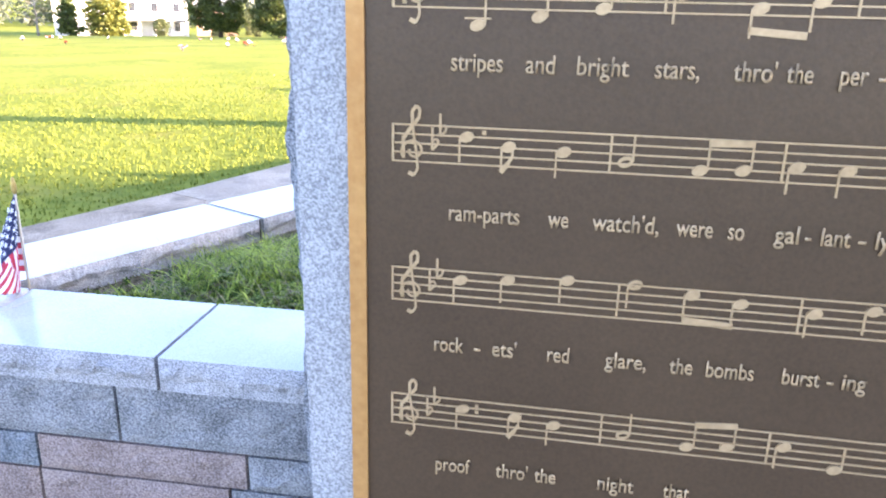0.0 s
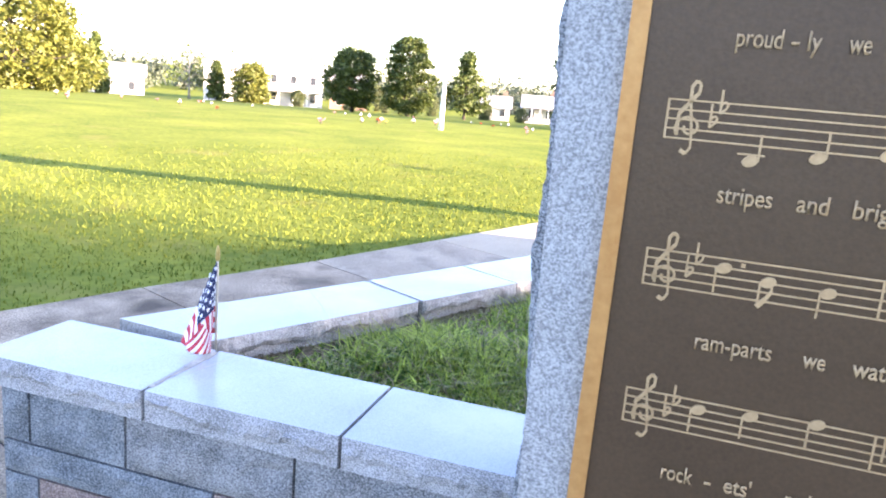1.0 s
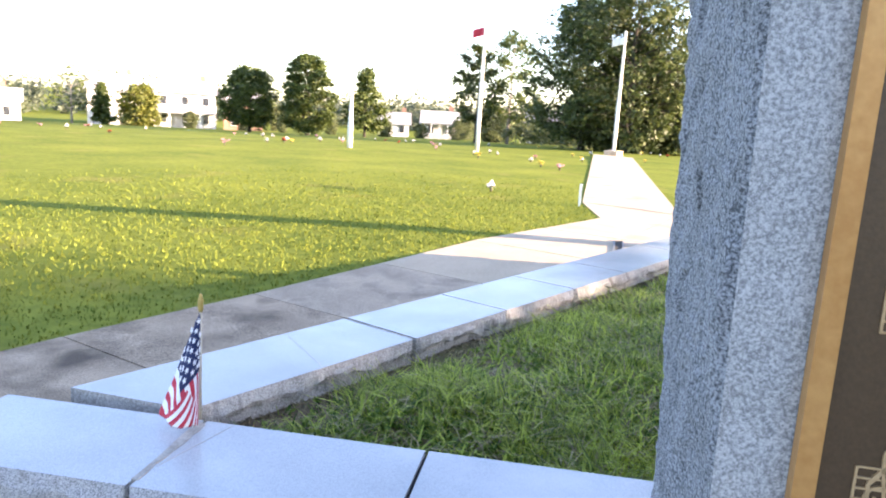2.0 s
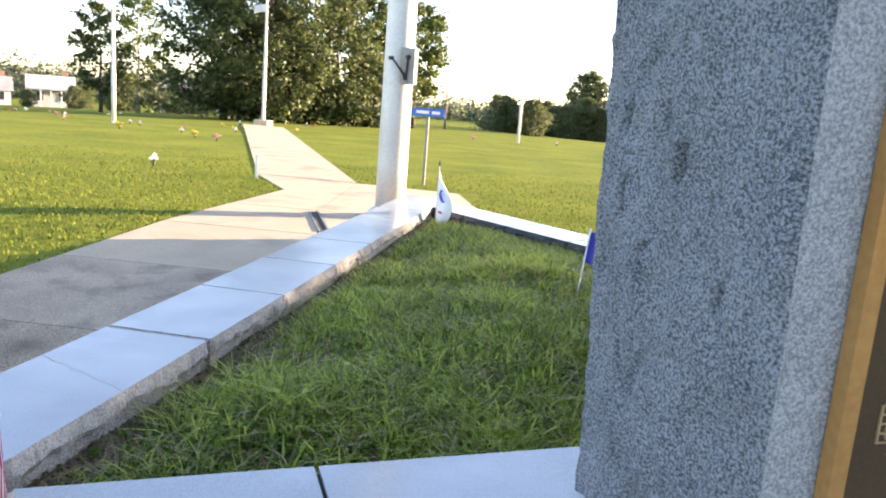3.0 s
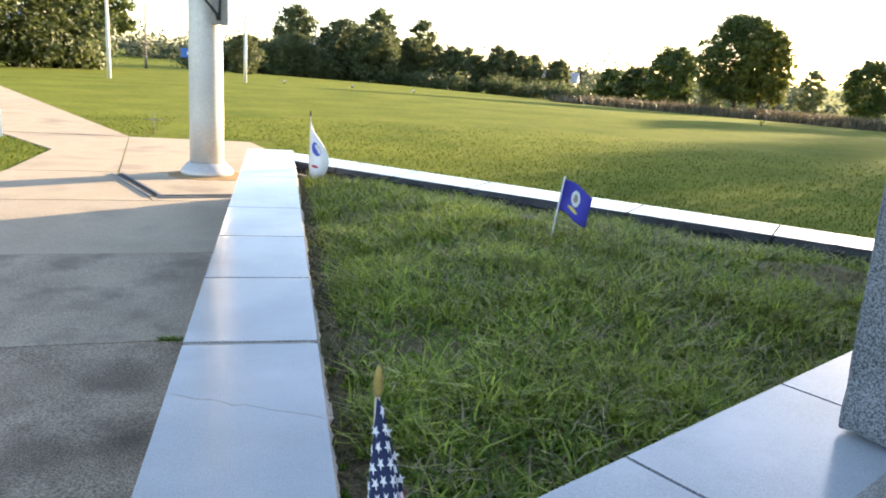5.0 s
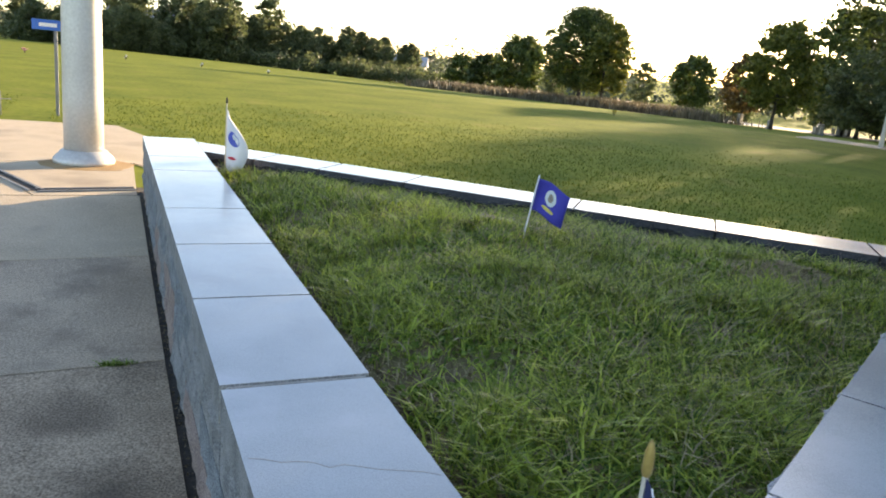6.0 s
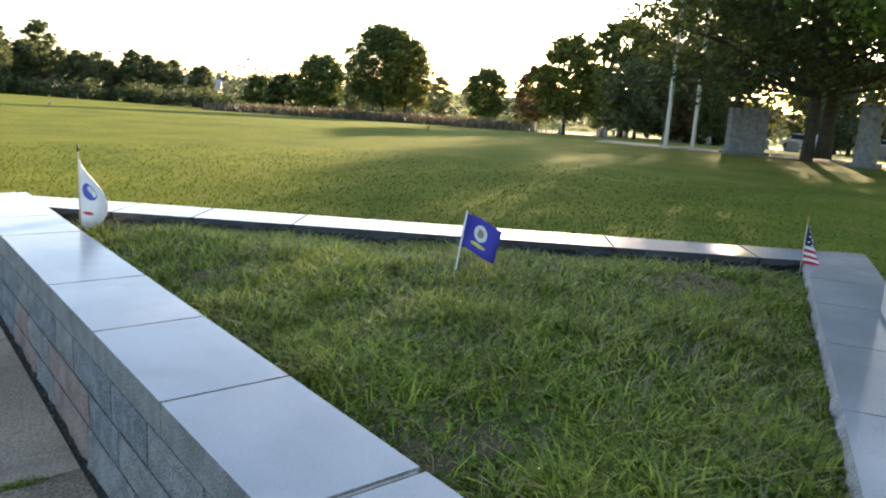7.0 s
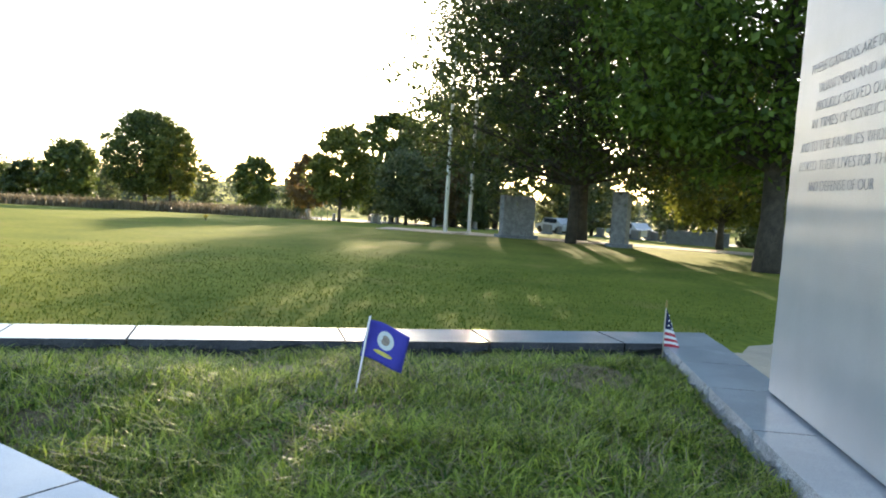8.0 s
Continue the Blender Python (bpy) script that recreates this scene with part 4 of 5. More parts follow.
tree("wood_tree", at(-12.4, 49.0), "undergrowth tree at the wood edge", 4.4, 2.4, 0.1, 9000, 0.16, "leaf_wood", 35, 36, 0.12)
tree("thin_tree", at(-14.8, 56.0), "tall thin tree with a sparse crown", 9.8, 2.3, 3.4, 7000, 0.16, "leaf_mid", 36, 26, 0.16, bark="bark_grey")
tree("thin_tree", at(-11.9, 58.8), "tall sparse tree with tufted branches", 10.0, 2.7, 3.0, 9000, 0.16, "leaf_mid", 37, 28, 0.16)
tree("thin_tree", at(-13.4, 51.5), "slender tree covered in vines", 7.0, 1.1, 0.6, 5000, 0.15, "leaf_mid", 38, 20, 0.10, bark="bark_grey")
tree("thin_tree", at(-32.3, 47.7), "half-bare tree with dark trunk", 7.6, 2.0, 1.6, 3600, 0.15, "leaf_dark", 39, 26, 0.14)
tree("thin_tree", at(-32.9, 53.3), "half-bare tree with grey trunk", 9.4, 2.4, 2.2, 3000, 0.15, "leaf_mid", 40, 26, 0.15, bark="bark_grey")
tree("bare_tree", at(-10.6, 66.5), "bare grey tree without leaves", 8.6, 1.9, 2.5, 0, 0.1, "leaf_mid", 41, 22, 0.11, bark="bark_grey")
tree("bare_tree", at(-95.8, 47.0), "bare pale tree beside far houses", 7.5, 2.6, 2.0, 400, 0.2, "leaf_mid", 42, 24, 0.16, bark="bark_grey")
tree("bare_tree", at(42.0, 93.0), "bare slim tree far off", 6.5, 1.0, 1.6, 0, 0.2, "leaf_mid", 43, 16, 0.10, bark="bark_grey")
# across the cemetery
tree("field_tree", at(-56.0, 44.2), "round dark tree at the lawn's edge", 6.0, 2.6, 0.7, 16000, 0.14, "leaf_mid", 51, 50, 0.18)
tree("field_tree", at(-50.2, 46.2), "tall oval tree at the lawn's edge", 7.2, 2.5, 0.5, 18000, 0.14, "leaf_mid", 52, 50, 0.18)
tree("field_tree", at(-55.5, 59.4), "loose-limbed green pine tree", 7.4, 2.4, 1.0, 8000, 0.16, "leaf_mid", 53, 30, 0.16, "cone")
tree("field_tree", at(-52.5, 13.6), "big leafy yellow-green tree", 8.2, 4.4, 0.2, 22000, 0.16, "leaf_light", 54, 60, 0.24)
tree("field_tree", at(-72.8, 23.5), "low leafy yellow-green tree", 5.0, 3.0, 0.2, 9000, 0.18, "leaf_light", 55, 36, 0.16)
tree("field_tree", at(-81.6, 29.5), "narrow dark green spruce", 6.4, 1.4, 0.2, 6000, 0.18, "leaf_mid", 56, 26, 0.12, "cone")
tree("field_tree", at(-94.2, 50.2), "small spruce among houses", 5.4, 1.7, 0.2, 5000, 0.2, "leaf_mid", 57, 24, 0.12, "cone")
tree("field_tree", at(-87.6, 51.8), "broad light green shrub", 5.2, 2.6, 0.1, 7000, 0.2, "leaf_light", 58, 30, 0.12)
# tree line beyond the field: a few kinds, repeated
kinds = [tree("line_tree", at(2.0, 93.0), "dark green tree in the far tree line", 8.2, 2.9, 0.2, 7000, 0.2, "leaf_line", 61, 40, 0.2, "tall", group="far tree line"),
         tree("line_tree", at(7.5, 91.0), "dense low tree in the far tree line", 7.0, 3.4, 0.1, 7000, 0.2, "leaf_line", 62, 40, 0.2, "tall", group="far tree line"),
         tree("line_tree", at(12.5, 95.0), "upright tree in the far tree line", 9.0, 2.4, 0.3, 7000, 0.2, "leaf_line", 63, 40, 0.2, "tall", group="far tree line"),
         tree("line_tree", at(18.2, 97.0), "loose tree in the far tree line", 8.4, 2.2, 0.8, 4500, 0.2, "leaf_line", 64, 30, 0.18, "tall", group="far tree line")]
rng = random.Random(5)
for i in range(54):
    x = -9 + i * 0.90 + rng.uniform(-0.5, 0.5)
    y = 86 + 0.30 * max(0, x) + rng.uniform(-3, 9)
    sc = (0.54 if x < 8 else 0.68 if x < 30 else 0.62) * rng.uniform(0.80, 1.06)
    copy_thing(kinds[rng.choice((0, 0, 1, 1, 2, 3))], at(x, y, rng.uniform(0, 360), sc))
for x, y, sc in ((68, 86, .8), (72, 72, .75), (80, 66, .9), (77, 56, .95), (70, 47, .9), (66, 40, 1.0), (72, 33, 1.0), (62, 26, .9), (70, 20, 1.0), (78, 12, 1.0), (84, 2, 1.0), (58, 18, .8), (64, 30, .8), (55, 24, .6), (60, 12, .8), (68, 26, .9), (52, 15, .55), (66, 6, .8), (52, 84, .55), (58, 92, .6), (46, 96, .55),
                 (-47, 72, .6), (-40, 78, .65), (-30, 76, .6), (-62, 98, .6), (-75, 105, .6), (-100, 84, .5), (-108, 40, .5), (-98, 30, .5), (-36, 63, .55), (-26, 58, .6), (-24, 70, .7), (-3, 72, .5)):
    copy_thing(kinds[rng.randrange(4)], at(x, y, rng.uniform(0, 360), sc))
for x, y, sc in ((-66, 82, .3), (-71, 80, .35), (-75, 84, .32), (-61, 84, .4), (-80, 78, .4), (-92, 62, .35), (-100, 57, .4), (-90, 70, .45), (-84, 72, .3), (-104, 36, .45), (-43, 76, .4), (-38, 71, .35)):
    copy_thing(kinds[rng.choice((1, 1, 0))], at(x, y, rng.uniform(0, 360), sc))
ru = np.random.default_rng(41)
uc = np.concatenate([np.column_stack([-12 + 52 * ru.random(150), 85 + 8 * ru.random(150)]), np.column_stack([-24 + 14 * ru.random(46), 44 + 7 * ru.random(46)]), np.column_stack([-36 + 12 * ru.random(24), 52 + 12 * ru.random(24)])])
uc = np.column_stack([uc, [ground_z(float(x), float(y)) + 0.7 + 0.7 * ru.random() for x, y in uc]])
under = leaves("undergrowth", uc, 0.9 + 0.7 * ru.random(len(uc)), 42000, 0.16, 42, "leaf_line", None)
tagged(under, "tangled green undergrowth along the tree lines", "shrubs", kind="stuff")
# far woods all round
rng2 = np.random.default_rng(8)
ang = rng2.random(1500) * 2 * math.pi
dist = 165 + 60 * rng2.random(1500)
fc = np.stack([dist * np.cos(ang), dist * np.sin(ang), -4.0 + 5.6 * rng2.random(1500)], axis=1)
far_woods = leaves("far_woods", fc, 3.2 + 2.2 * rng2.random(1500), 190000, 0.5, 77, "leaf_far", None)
tagged(far_woods, "hazy green woods along the horizon", "woods", kind="stuff")

# ---- reeds, hedges ----


def blades(name, pts, z, length, width, bend, seed, mat):
    """Grass blades of two faces each, rooted at pts."""
    rng = np.random.default_rng(seed)
    n = len(pts)
    a = rng.random(n) * 2 * math.pi
    side = np.stack([np.cos(a), np.sin(a), np.zeros(n)], 1)
    lean = np.stack([-np.sin(a), np.cos(a), np.zeros(n)], 1) * (bend * (0.15 + rng.random(n)))[:, None]
    root = np.column_stack([pts, z])
    L, W = length[:, None], width[:, None]
    up = np.array([0, 0, 1.0])
    mid = root + (up * 0.6 + lean * 0.30) * L
    tip = root + (up * 0.92 + lean * 0.95) * L
    v = np.stack([root - side * W, root + side * W, mid + side * W * 0.8, mid - side * W * 0.8, tip + side * W * 0.12, tip - side * W * 0.12], axis=1).reshape(-1, 3)
    o = (np.arange(n) * 6)[:, None]
    q = np.concatenate([o + np.array([0, 1, 2, 3]), o + np.array([3, 2, 4, 5])], axis=0)
    return link_mesh(name, array_mesh(name, v, q), mat)


def zs(fn, pts):
    return np.array([fn(float(x), float(y)) for x, y in pts])


rg = np.random.default_rng(21)
k = rg.random(26000)
off = rg.normal(0, 1.3, (26000, 2))
reed_pts = np.stack([24.5 + 12.2 * k, 56.5 - 16.5 * k], 1) + off
reeds = blades("reeds", reed_pts, zs(ground_z, reed_pts), (0.32 + 0.68 * rg.random(26000)) * np.array([0.8 + 0.55 * noise.noise((q * 9, 2, 1)) + 0.3 * noise.noise((q * 40, 5, 1)) for q in k]), 0.015 + 0.03 * rg.random(26000), 0.8, 22, "reed")
tagged(reeds, "bank of tall dry brown reeds at the lawn's edge", "reeds", kind="stuff")

# ---- grass of the bed and the lawn ----
pts = np.column_stack([0.42 + 3.8 * rg.random(400000), -0.2 + 5.5 * rg.random(400000)])
keep = np.array([in_bed(x, y, 0.012) for x, y in pts])
pts = pts[keep]
tuft = np.array([noise.noise((x * 2.3, y * 2.3, 1)) + 0.6 * noise.noise((x * 6, y * 6, 2)) for x, y in pts])
edge = np.array([min(x - 0.42, 1.0) for x, _ in pts])
sel = rg.random(len(pts)) < np.clip(0.62 + 0.55 * tuft, 0.12, 1) * np.clip(edge * 7 - 0.4, 0.03, 1)
ragged = np.array([0.12 * noise.noise((x * 7, y * 7, 4)) for x, y in pts])
bare = (np.hypot((pts[:, 0] - 2.98) / 1.5, pts[:, 1] - 1.85) + ragged < 0.24) | (np.hypot((pts[:, 0] - 1.86) / 1.4, pts[:, 1] - 3.1) + ragged < 0.15)
worn = np.array([noise.noise((x * 1.9, y * 1.9, 7)) + 0.5 * noise.noise((x * 5, y * 5, 8)) for x, y in pts])
straw = pts[(bare & (rg.random(len(pts)) < 0.95)) | ((worn > 0.2) & (rg.random(len(pts)) < 0.08))]
sel &= ~(bare & (rg.random(len(pts)) < 0.96)) & ~((worn > 0.2) & (rg.random(len(pts)) < 0.5))
pts, tuft = pts[sel], tuft[sel]
n = len(pts)
bz = zs(bed_z, pts) - 0.004
grass = blades("bed_grass", pts, bz, np.clip(0.028 + 0.032 * tuft + 0.062 * rg.random(n) ** 4, 0.012, 0.105), 0.0017 + 0.0040 * rg.random(n) ** 2, 2.0, 31, "blade")
tagged(grass, "uneven lush green grass filling the raised bed", "grass", kind="stuff")
pick = rg.random(n) < 0.09
dp = np.concatenate([pts[pick] + 0.004, straw])
dry = blades("dry_grass", dp, np.concatenate([bz[pick], zs(bed_z, straw) - 0.006]), np.concatenate([0.03 + 0.06 * rg.random(pick.sum()), 0.015 + 0.02 * rg.random(len(straw))]), 0.0015 + 0.0019 * rg.random(len(dp)), 2.4, 32, "blade_dry")
tagged(dry, "straw-coloured dead blades among the bed grass", "grass", kind="stuff")

wp = pts[(tuft < 0.25) & (rg.random(n) < np.where(pts[:, 1] < 2.8, 0.17, 0.04))]
weeds = leaves("weeds", np.column_stack([wp, zs(bed_z, wp) + 0.014]), np.full(len(wp), 0.016), 90000, 0.0105, 35, "weed", None, 0.6)
tagged(weeds, "small broad-leaved weeds and clover in the bed grass", "weeds", kind="stuff")
lp2 = np.column_stack([0.40 + 0.14 * rg.random(5200) ** 1.5, -0.1 + 5.2 * rg.random(5200)])
gap = np.column_stack([-0.010 + 0.010 * rg.normal(size=700), -0.3 + 6.0 * rg.random(700)])
lp3 = np.concatenate([np.column_stack([lp2, zs(bed_z, lp2) + 0.004]), np.column_stack([gap, [floor_z(y) - 0.008 for y in gap[:, 1]]])])
litter = leaves("leaf_litter", lp3, np.full(len(lp3), 0.007), 6000, 0.007, 36, "reed", None, 0.3)
tagged(litter, "dry brown litter on the bare soil along the coping", "litter", kind="stuff")


def on_paving(x, y):
    if y < 10.38 and x > walk_left_edge(y) - 0.01:
        if y < 2.12 and x < 8.6:
            return True
        if x < 0.2:
            return True
        return (x - 4.9) * 0.667 + (y - 2.0) * 0.745 < 0.45
    w = Vector((x, y)) - Vector((-2.72, 10.35))
    return y > 10 and abs(w.x * 0.8995 + w.y * 0.437) < 0.80


lp = np.concatenate([np.column_stack([-11 + 9.4 * rg.random(70000) ** 0.75, -1 + 15 * rg.random(70000)]), np.column_stack([-1 + 13 * rg.random(80000), 2 + 13 * rg.random(80000)])])
keep = np.array([not on_paving(float(x), float(y)) and not (x > -0.1 and x < 5.2 and (x - 0.41) * 0.667 + (y - 5.25) * 0.745 < 0.46) for x, y in lp])
lp = lp[keep]
lp = lp[rg.random(len(lp)) < np.clip(1.6 - np.hypot(lp[:, 0] - 1, lp[:, 1] - 1) / 9.5, 0, 1)]
n = len(lp)
lawn = blades("lawn_grass", lp, zs(ground_z, lp), 0.016 + 0.026 * rg.random(n), 0.003 + 0.004 * rg.random(n), 1.2, 33, "blade_lawn")
tagged(lawn, "short mown grass blades of the lawn", "grass", kind="stuff")

jp = np.column_stack([-0.24 + 0.035 * rg.normal(size=150), 2.483 + 0.008 * rg.normal(size=150)])
tuft_weed = blades("joint_weed", jp, np.full(150, floor_z(2.48) - 0.006), 0.010 + 0.022 * rg.random(150), 0.0018 + 0.002 * rg.random(150), 1.8, 37, "weed")
tagged(tuft_weed, "small green weed growing in a paving joint beside the wall", "weed", kind="stuff")

# ---- the big pole and what stands round it ----


def turned(bm, profile, seg=28, mat=0, cap=True):
    """A solid of revolution from (radius, height) pairs."""
    rings = [[bm.verts.new((r * math.cos(2 * math.pi * k / seg), r * math.sin(2 * math.pi * k / seg), z)) for k in range(seg)] for r, z in profile]
    for r0, r1 in zip(rings, rings[1:]):
        for k in range(seg):
            f = bm.faces.new((r0[k], r0[(k + 1) % seg], r1[(k + 1) % seg], r1[k]))
            f.smooth, f.material_index = True, mat
    if cap:
        bm.faces.new(rings[-1]).material_index = mat
        bm.faces.new(rings[0][::-1]).material_index = mat
    return bm


flagpole = thing("flagpole", Matrix.Translation((-0.48, 7.15, 0.0)), "tall thick tapered aluminium flagpole with a flared base", "flagpole")
part("shaft", turned(bmesh.new(), [(0.178, 0.06), (0.178, 0.6), (0.173, 1.5), (0.166, 2.6), (0.150, 6.0), (0.10, 12.0), (0.07, 15.0)]), "pole", flagpole)
part("base_collar", turned(bmesh.new(), [(0.275, 0.001), (0.278, 0.03), (0.262, 0.065), (0.225, 0.095), (0.205, 0.125), (0.187, 0.130)]), "pole", flagpole, "flared cast collar")
winch = part("winch_box", box(bmesh.new(), 0.085, -0.27, 1.565, 0.250, -0.115, 1.965, bevel=0.008), "box", flagpole, "grey steel halyard box")
bm = bmesh.new()
tube(bm, [(-0.015, -0.275, 1.840), (0.065, -0.285, 1.750), (0.130, -0.288, 1.670), (0.155, -0.288, 1.610)], [0.012, 0.013, 0.016, 0.02], 8)
tube(bm, [(0.155, -0.288, 1.610), (0.165, -0.286, 1.750), (0.170, -0.284, 1.860)], [0.016, 0.012, 0.014], 8)
tube(bm, [(-0.045, -0.262, 1.840), (-0.005, -0.285, 1.840)], [0.022, 0.022], 10)
tube(bm, [(0.155, -0.268, 1.860), (0.190, -0.29, 1.860)], [0.024, 0.024], 10)
part("latch", bm, "black", winch, "black iron latch arms")
stain = part("rust_stain", prism(bmesh.new(), [(-0.45 + 0.42 * math.cos(a) * (1 + 0.25 * noise.noise((math.cos(a) * 2, math.sin(a) * 2, 0))), 7.05 + 0.36 * math.sin(a) * (1 + 0.3 * noise.noise((math.cos(a) * 2, math.sin(a) * 2, 4)))) for a in [k * math.pi / 14 for k in range(28)]], 0.0005, 0.0022), "rust")
tagged(stain, "orange rust stain on the concrete round the pole", "stain", kind="structure")
bm = bmesh.new()
for a, b in (((-1.36, 6.95), (-0.79, 5.72)), ((-0.79, 5.72), (-0.06, 5.86))):
    a, b = Vector(a), Vector(b)
    d = (b - a).normalized()
    o = Vector((-d.y, d.x))
    for w0, w1, h in ((-0.062, -0.040, 0.012), (0.040, 0.062, 0.012), (-0.040, 0.040, 0.003)):
        prism(bm, [tuple(p) for p in (a + o * w0, b + o * w0, b + o * w1, a + o * w1)][::1], 0.0006, h, 0 if h > 0.01 else 1)
drain = part("drain_channel", bm, ["steel", "joint"])
tagged(drain, "bent dull steel channel let into the concrete apron", "drain")

street_sign = thing("street_sign", at(-0.92, 11.2), "small blue name sign on a grey steel post", "sign")
part("post", box(bmesh.new(), -0.022, -0.022, -0.1, 0.022, 0.022, 1.27, bevel=0.004), "steel", street_sign)
panel = part("sign_panel", box(bmesh.new(), -0.29, -0.036, 1.17, 0.29, -0.024, 1.31, bevel=0.004), "sign_blue", street_sign, "blue sign sheet")
for x0, x1 in ((-0.20, 0.02), (0.07, 0.21)):
    part("writing_bar", box(bmesh.new(), x0, -0.0385, 1.215, x1, -0.0355, 1.265), "white", panel)
marker = part("marker_stake", box(bmesh.new(), -3.385, 9.775, -0.02, -3.345, 9.800, 0.36, bevel=0.004), "white")
tagged(marker, "short white wooden stake beside the path", "stake")
stand = thing("wreath_stand", at(-1.6, 10.95), "thin empty wire stand on the grass", "stand")
part("frame", tube(tube(bmesh.new(), [(0, 0, -0.05), (0, 0, 0.32)], [0.008, 0.008], 6), [(-0.13, 0, 0.22), (0.13, 0, 0.22)], [0.006, 0.006], 6), "steel", stand)

# ---- stick flags ----


def cloth(name, fn, nu, nv, mat_of, mats, parent, label=""):
    bm = bmesh.new()
    g = [[bm.verts.new(fn(i / nu, j / nv)) for j in range(nv + 1)] for i in range(nu + 1)]
    for i in range(nu):
        for j in range(nv):
            f = bm.faces.new((g[i][j], g[i + 1][j], g[i + 1][j + 1], g[i][j + 1]))
            f.smooth = True
            f.material_index = mat_of((i + 0.5) / nu, (j + 0.5) / nv)
    me = bpy.data.meshes.new(name)
    bm.to_mesh(me)
    bm.free()
    ob = link_mesh(name, me, mats, parent, label)
    so = ob.modifiers.new("thickness", "SOLIDIFY")
    so.thickness, so.offset = 0.0012, 0
    return ob


def normal_at(fn, a, b, e=0.01):
    p = Vector(fn(a, b))
    return p, (Vector(fn(a + e, b)) - p).normalized(), (Vector(fn(a, b + e)) - p).normalized()


def star_flag(m, label, scale=1.0, wide=1.0, fold=1.0):
    flag = thing("stick_flag", m @ Matrix.Scale(scale, 4), label, "flag", "stick flags in the bed")
    part("stick", tube(bmesh.new(), [(0, 0, -0.06), (0, 0, 0.335)], [0.0048, 0.0048], 8), "stick", flag)
    part("finial", turned(bmesh.new(), [(0.006, 0.328), (0.0085, 0.336), (0.0085, 0.350), (0.0075, 0.366), (0.0045, 0.380), (0.0015, 0.386)], 12), "gold", flag, "gilt spear finial")

    def fn(a, b):
        # hangs as a loose cone: turning about the top hoist corner becomes turning about the stick
        u, v = 0.430 * a, 0.290 * b
        rho, psi = math.hypot(u, v), math.atan2(u, v + 1e-6)
        turn = radians(-25 + 75 * smooth01(psi / 1.5))
        back = max(0.0, rho - 0.325)          # the lower edge curls up inside the cone
        reach = rho - back * 1.5
        r = 0.005 + reach * (0.43 * wide * smooth01(psi / 0.45) * (1 - 0.25 * psi)) + fold * 0.012 * math.sin(9 * psi) * reach / 0.3
        return r * math.cos(turn), r * math.sin(turn), 0.326 - 0.95 * min(rho, 0.325) + 0.55 * back + 0.012 * math.sin(4 * psi) * smooth01((rho - 0.2) / 0.1)

    # 0 white, 1 red, 2 navy
    cloth("cloth", fn, 40, 39, lambda a, b: 2 if a < 0.40 and b < 7 / 13 else (1 if int(b * 13) % 2 == 0 else 0), ["cloth_white", "cloth_red", "cloth_navy"], flag, "striped cloth with a navy canton")
    for r in range(8):
        for c in range(4 if r % 2 == 0 else 3):
            a = 0.40 * ((c + (0.5 if r % 2 == 0 else 1.0)) / 4)
            b = (7 / 13) * (r + 0.7) / 8.3
            p, ta, tb = normal_at(fn, a, b)
            nn = ta.cross(tb).normalized()
            bm = bmesh.new()
            rings = []
            for side in (1, -1):
                o = p + nn * 0.0016 * side
                rings.append([bm.verts.new(o + (ta * math.sin(k * math.pi / 5) - tb * math.cos(k * math.pi / 5)) * (0.0098 if k % 2 == 0 else 0.0039)) for k in range(10)])
                ctr = bm.verts.new(o)
                for k in range(10):
                    bm.faces.new((ctr, rings[-1][k], rings[-1][(k + 1) % 10]))
            for k in range(10):
                bm.faces.new((rings[0][k], rings[0][(k + 1) % 10], rings[1][(k + 1) % 10], rings[1][k]))
            part("star", bm, "cloth_white", flag)
    return flag


star_flag(Matrix.Translation((0.456, -0.122, 0.447)) @ Matrix.Rotation(radians(-88), 4, "Z"), "small star-and-stripe flag hanging limp on a stick in the coping joint", 1.0, 1.08)
star_flag(Matrix.Translation((4.06, 1.785, 0.40)) @ Matrix.Rotation(radians(-60), 4, "Z"), "small star-and-stripe flag at the far corner of the bed", 0.92)


def disc_on(name, fn, a, b, ra, rb, mat, parent, lift=0.0018, seg=16, arc=None):
    """A printed patch that follows the cloth."""
    bm = bmesh.new()
    for side in (1, -1):
        ring = []
        for k in range(seg):
            w = 2 * math.pi * k / seg
            p, ta, tb = normal_at(fn, a + ra * math.cos(w), b + rb * math.sin(w))
            ring.append(bm.verts.new(p + ta.cross(tb).normalized() * lift * side))
        p, ta, tb = normal_at(fn, a, b)
        c = bm.verts.new(p + ta.cross(tb).normalized() * lift * side)
        for k in range(seg):
            bm.faces.new((c, ring[k], ring[(k + 1) % seg]))
    return part(name, bm, mat, parent)


def blue_fn(a, b):
    x = 0.188 * a
    return x + 0.050 * (1 - b * 0.6) - 0.01, 0.026 * math.sin(5.2 * a + 0.8 * b), 0.335 - 0.170 * b - 0.07 * a ** 1.4 + 0.03 * a * b - 0.03 * a * b * b


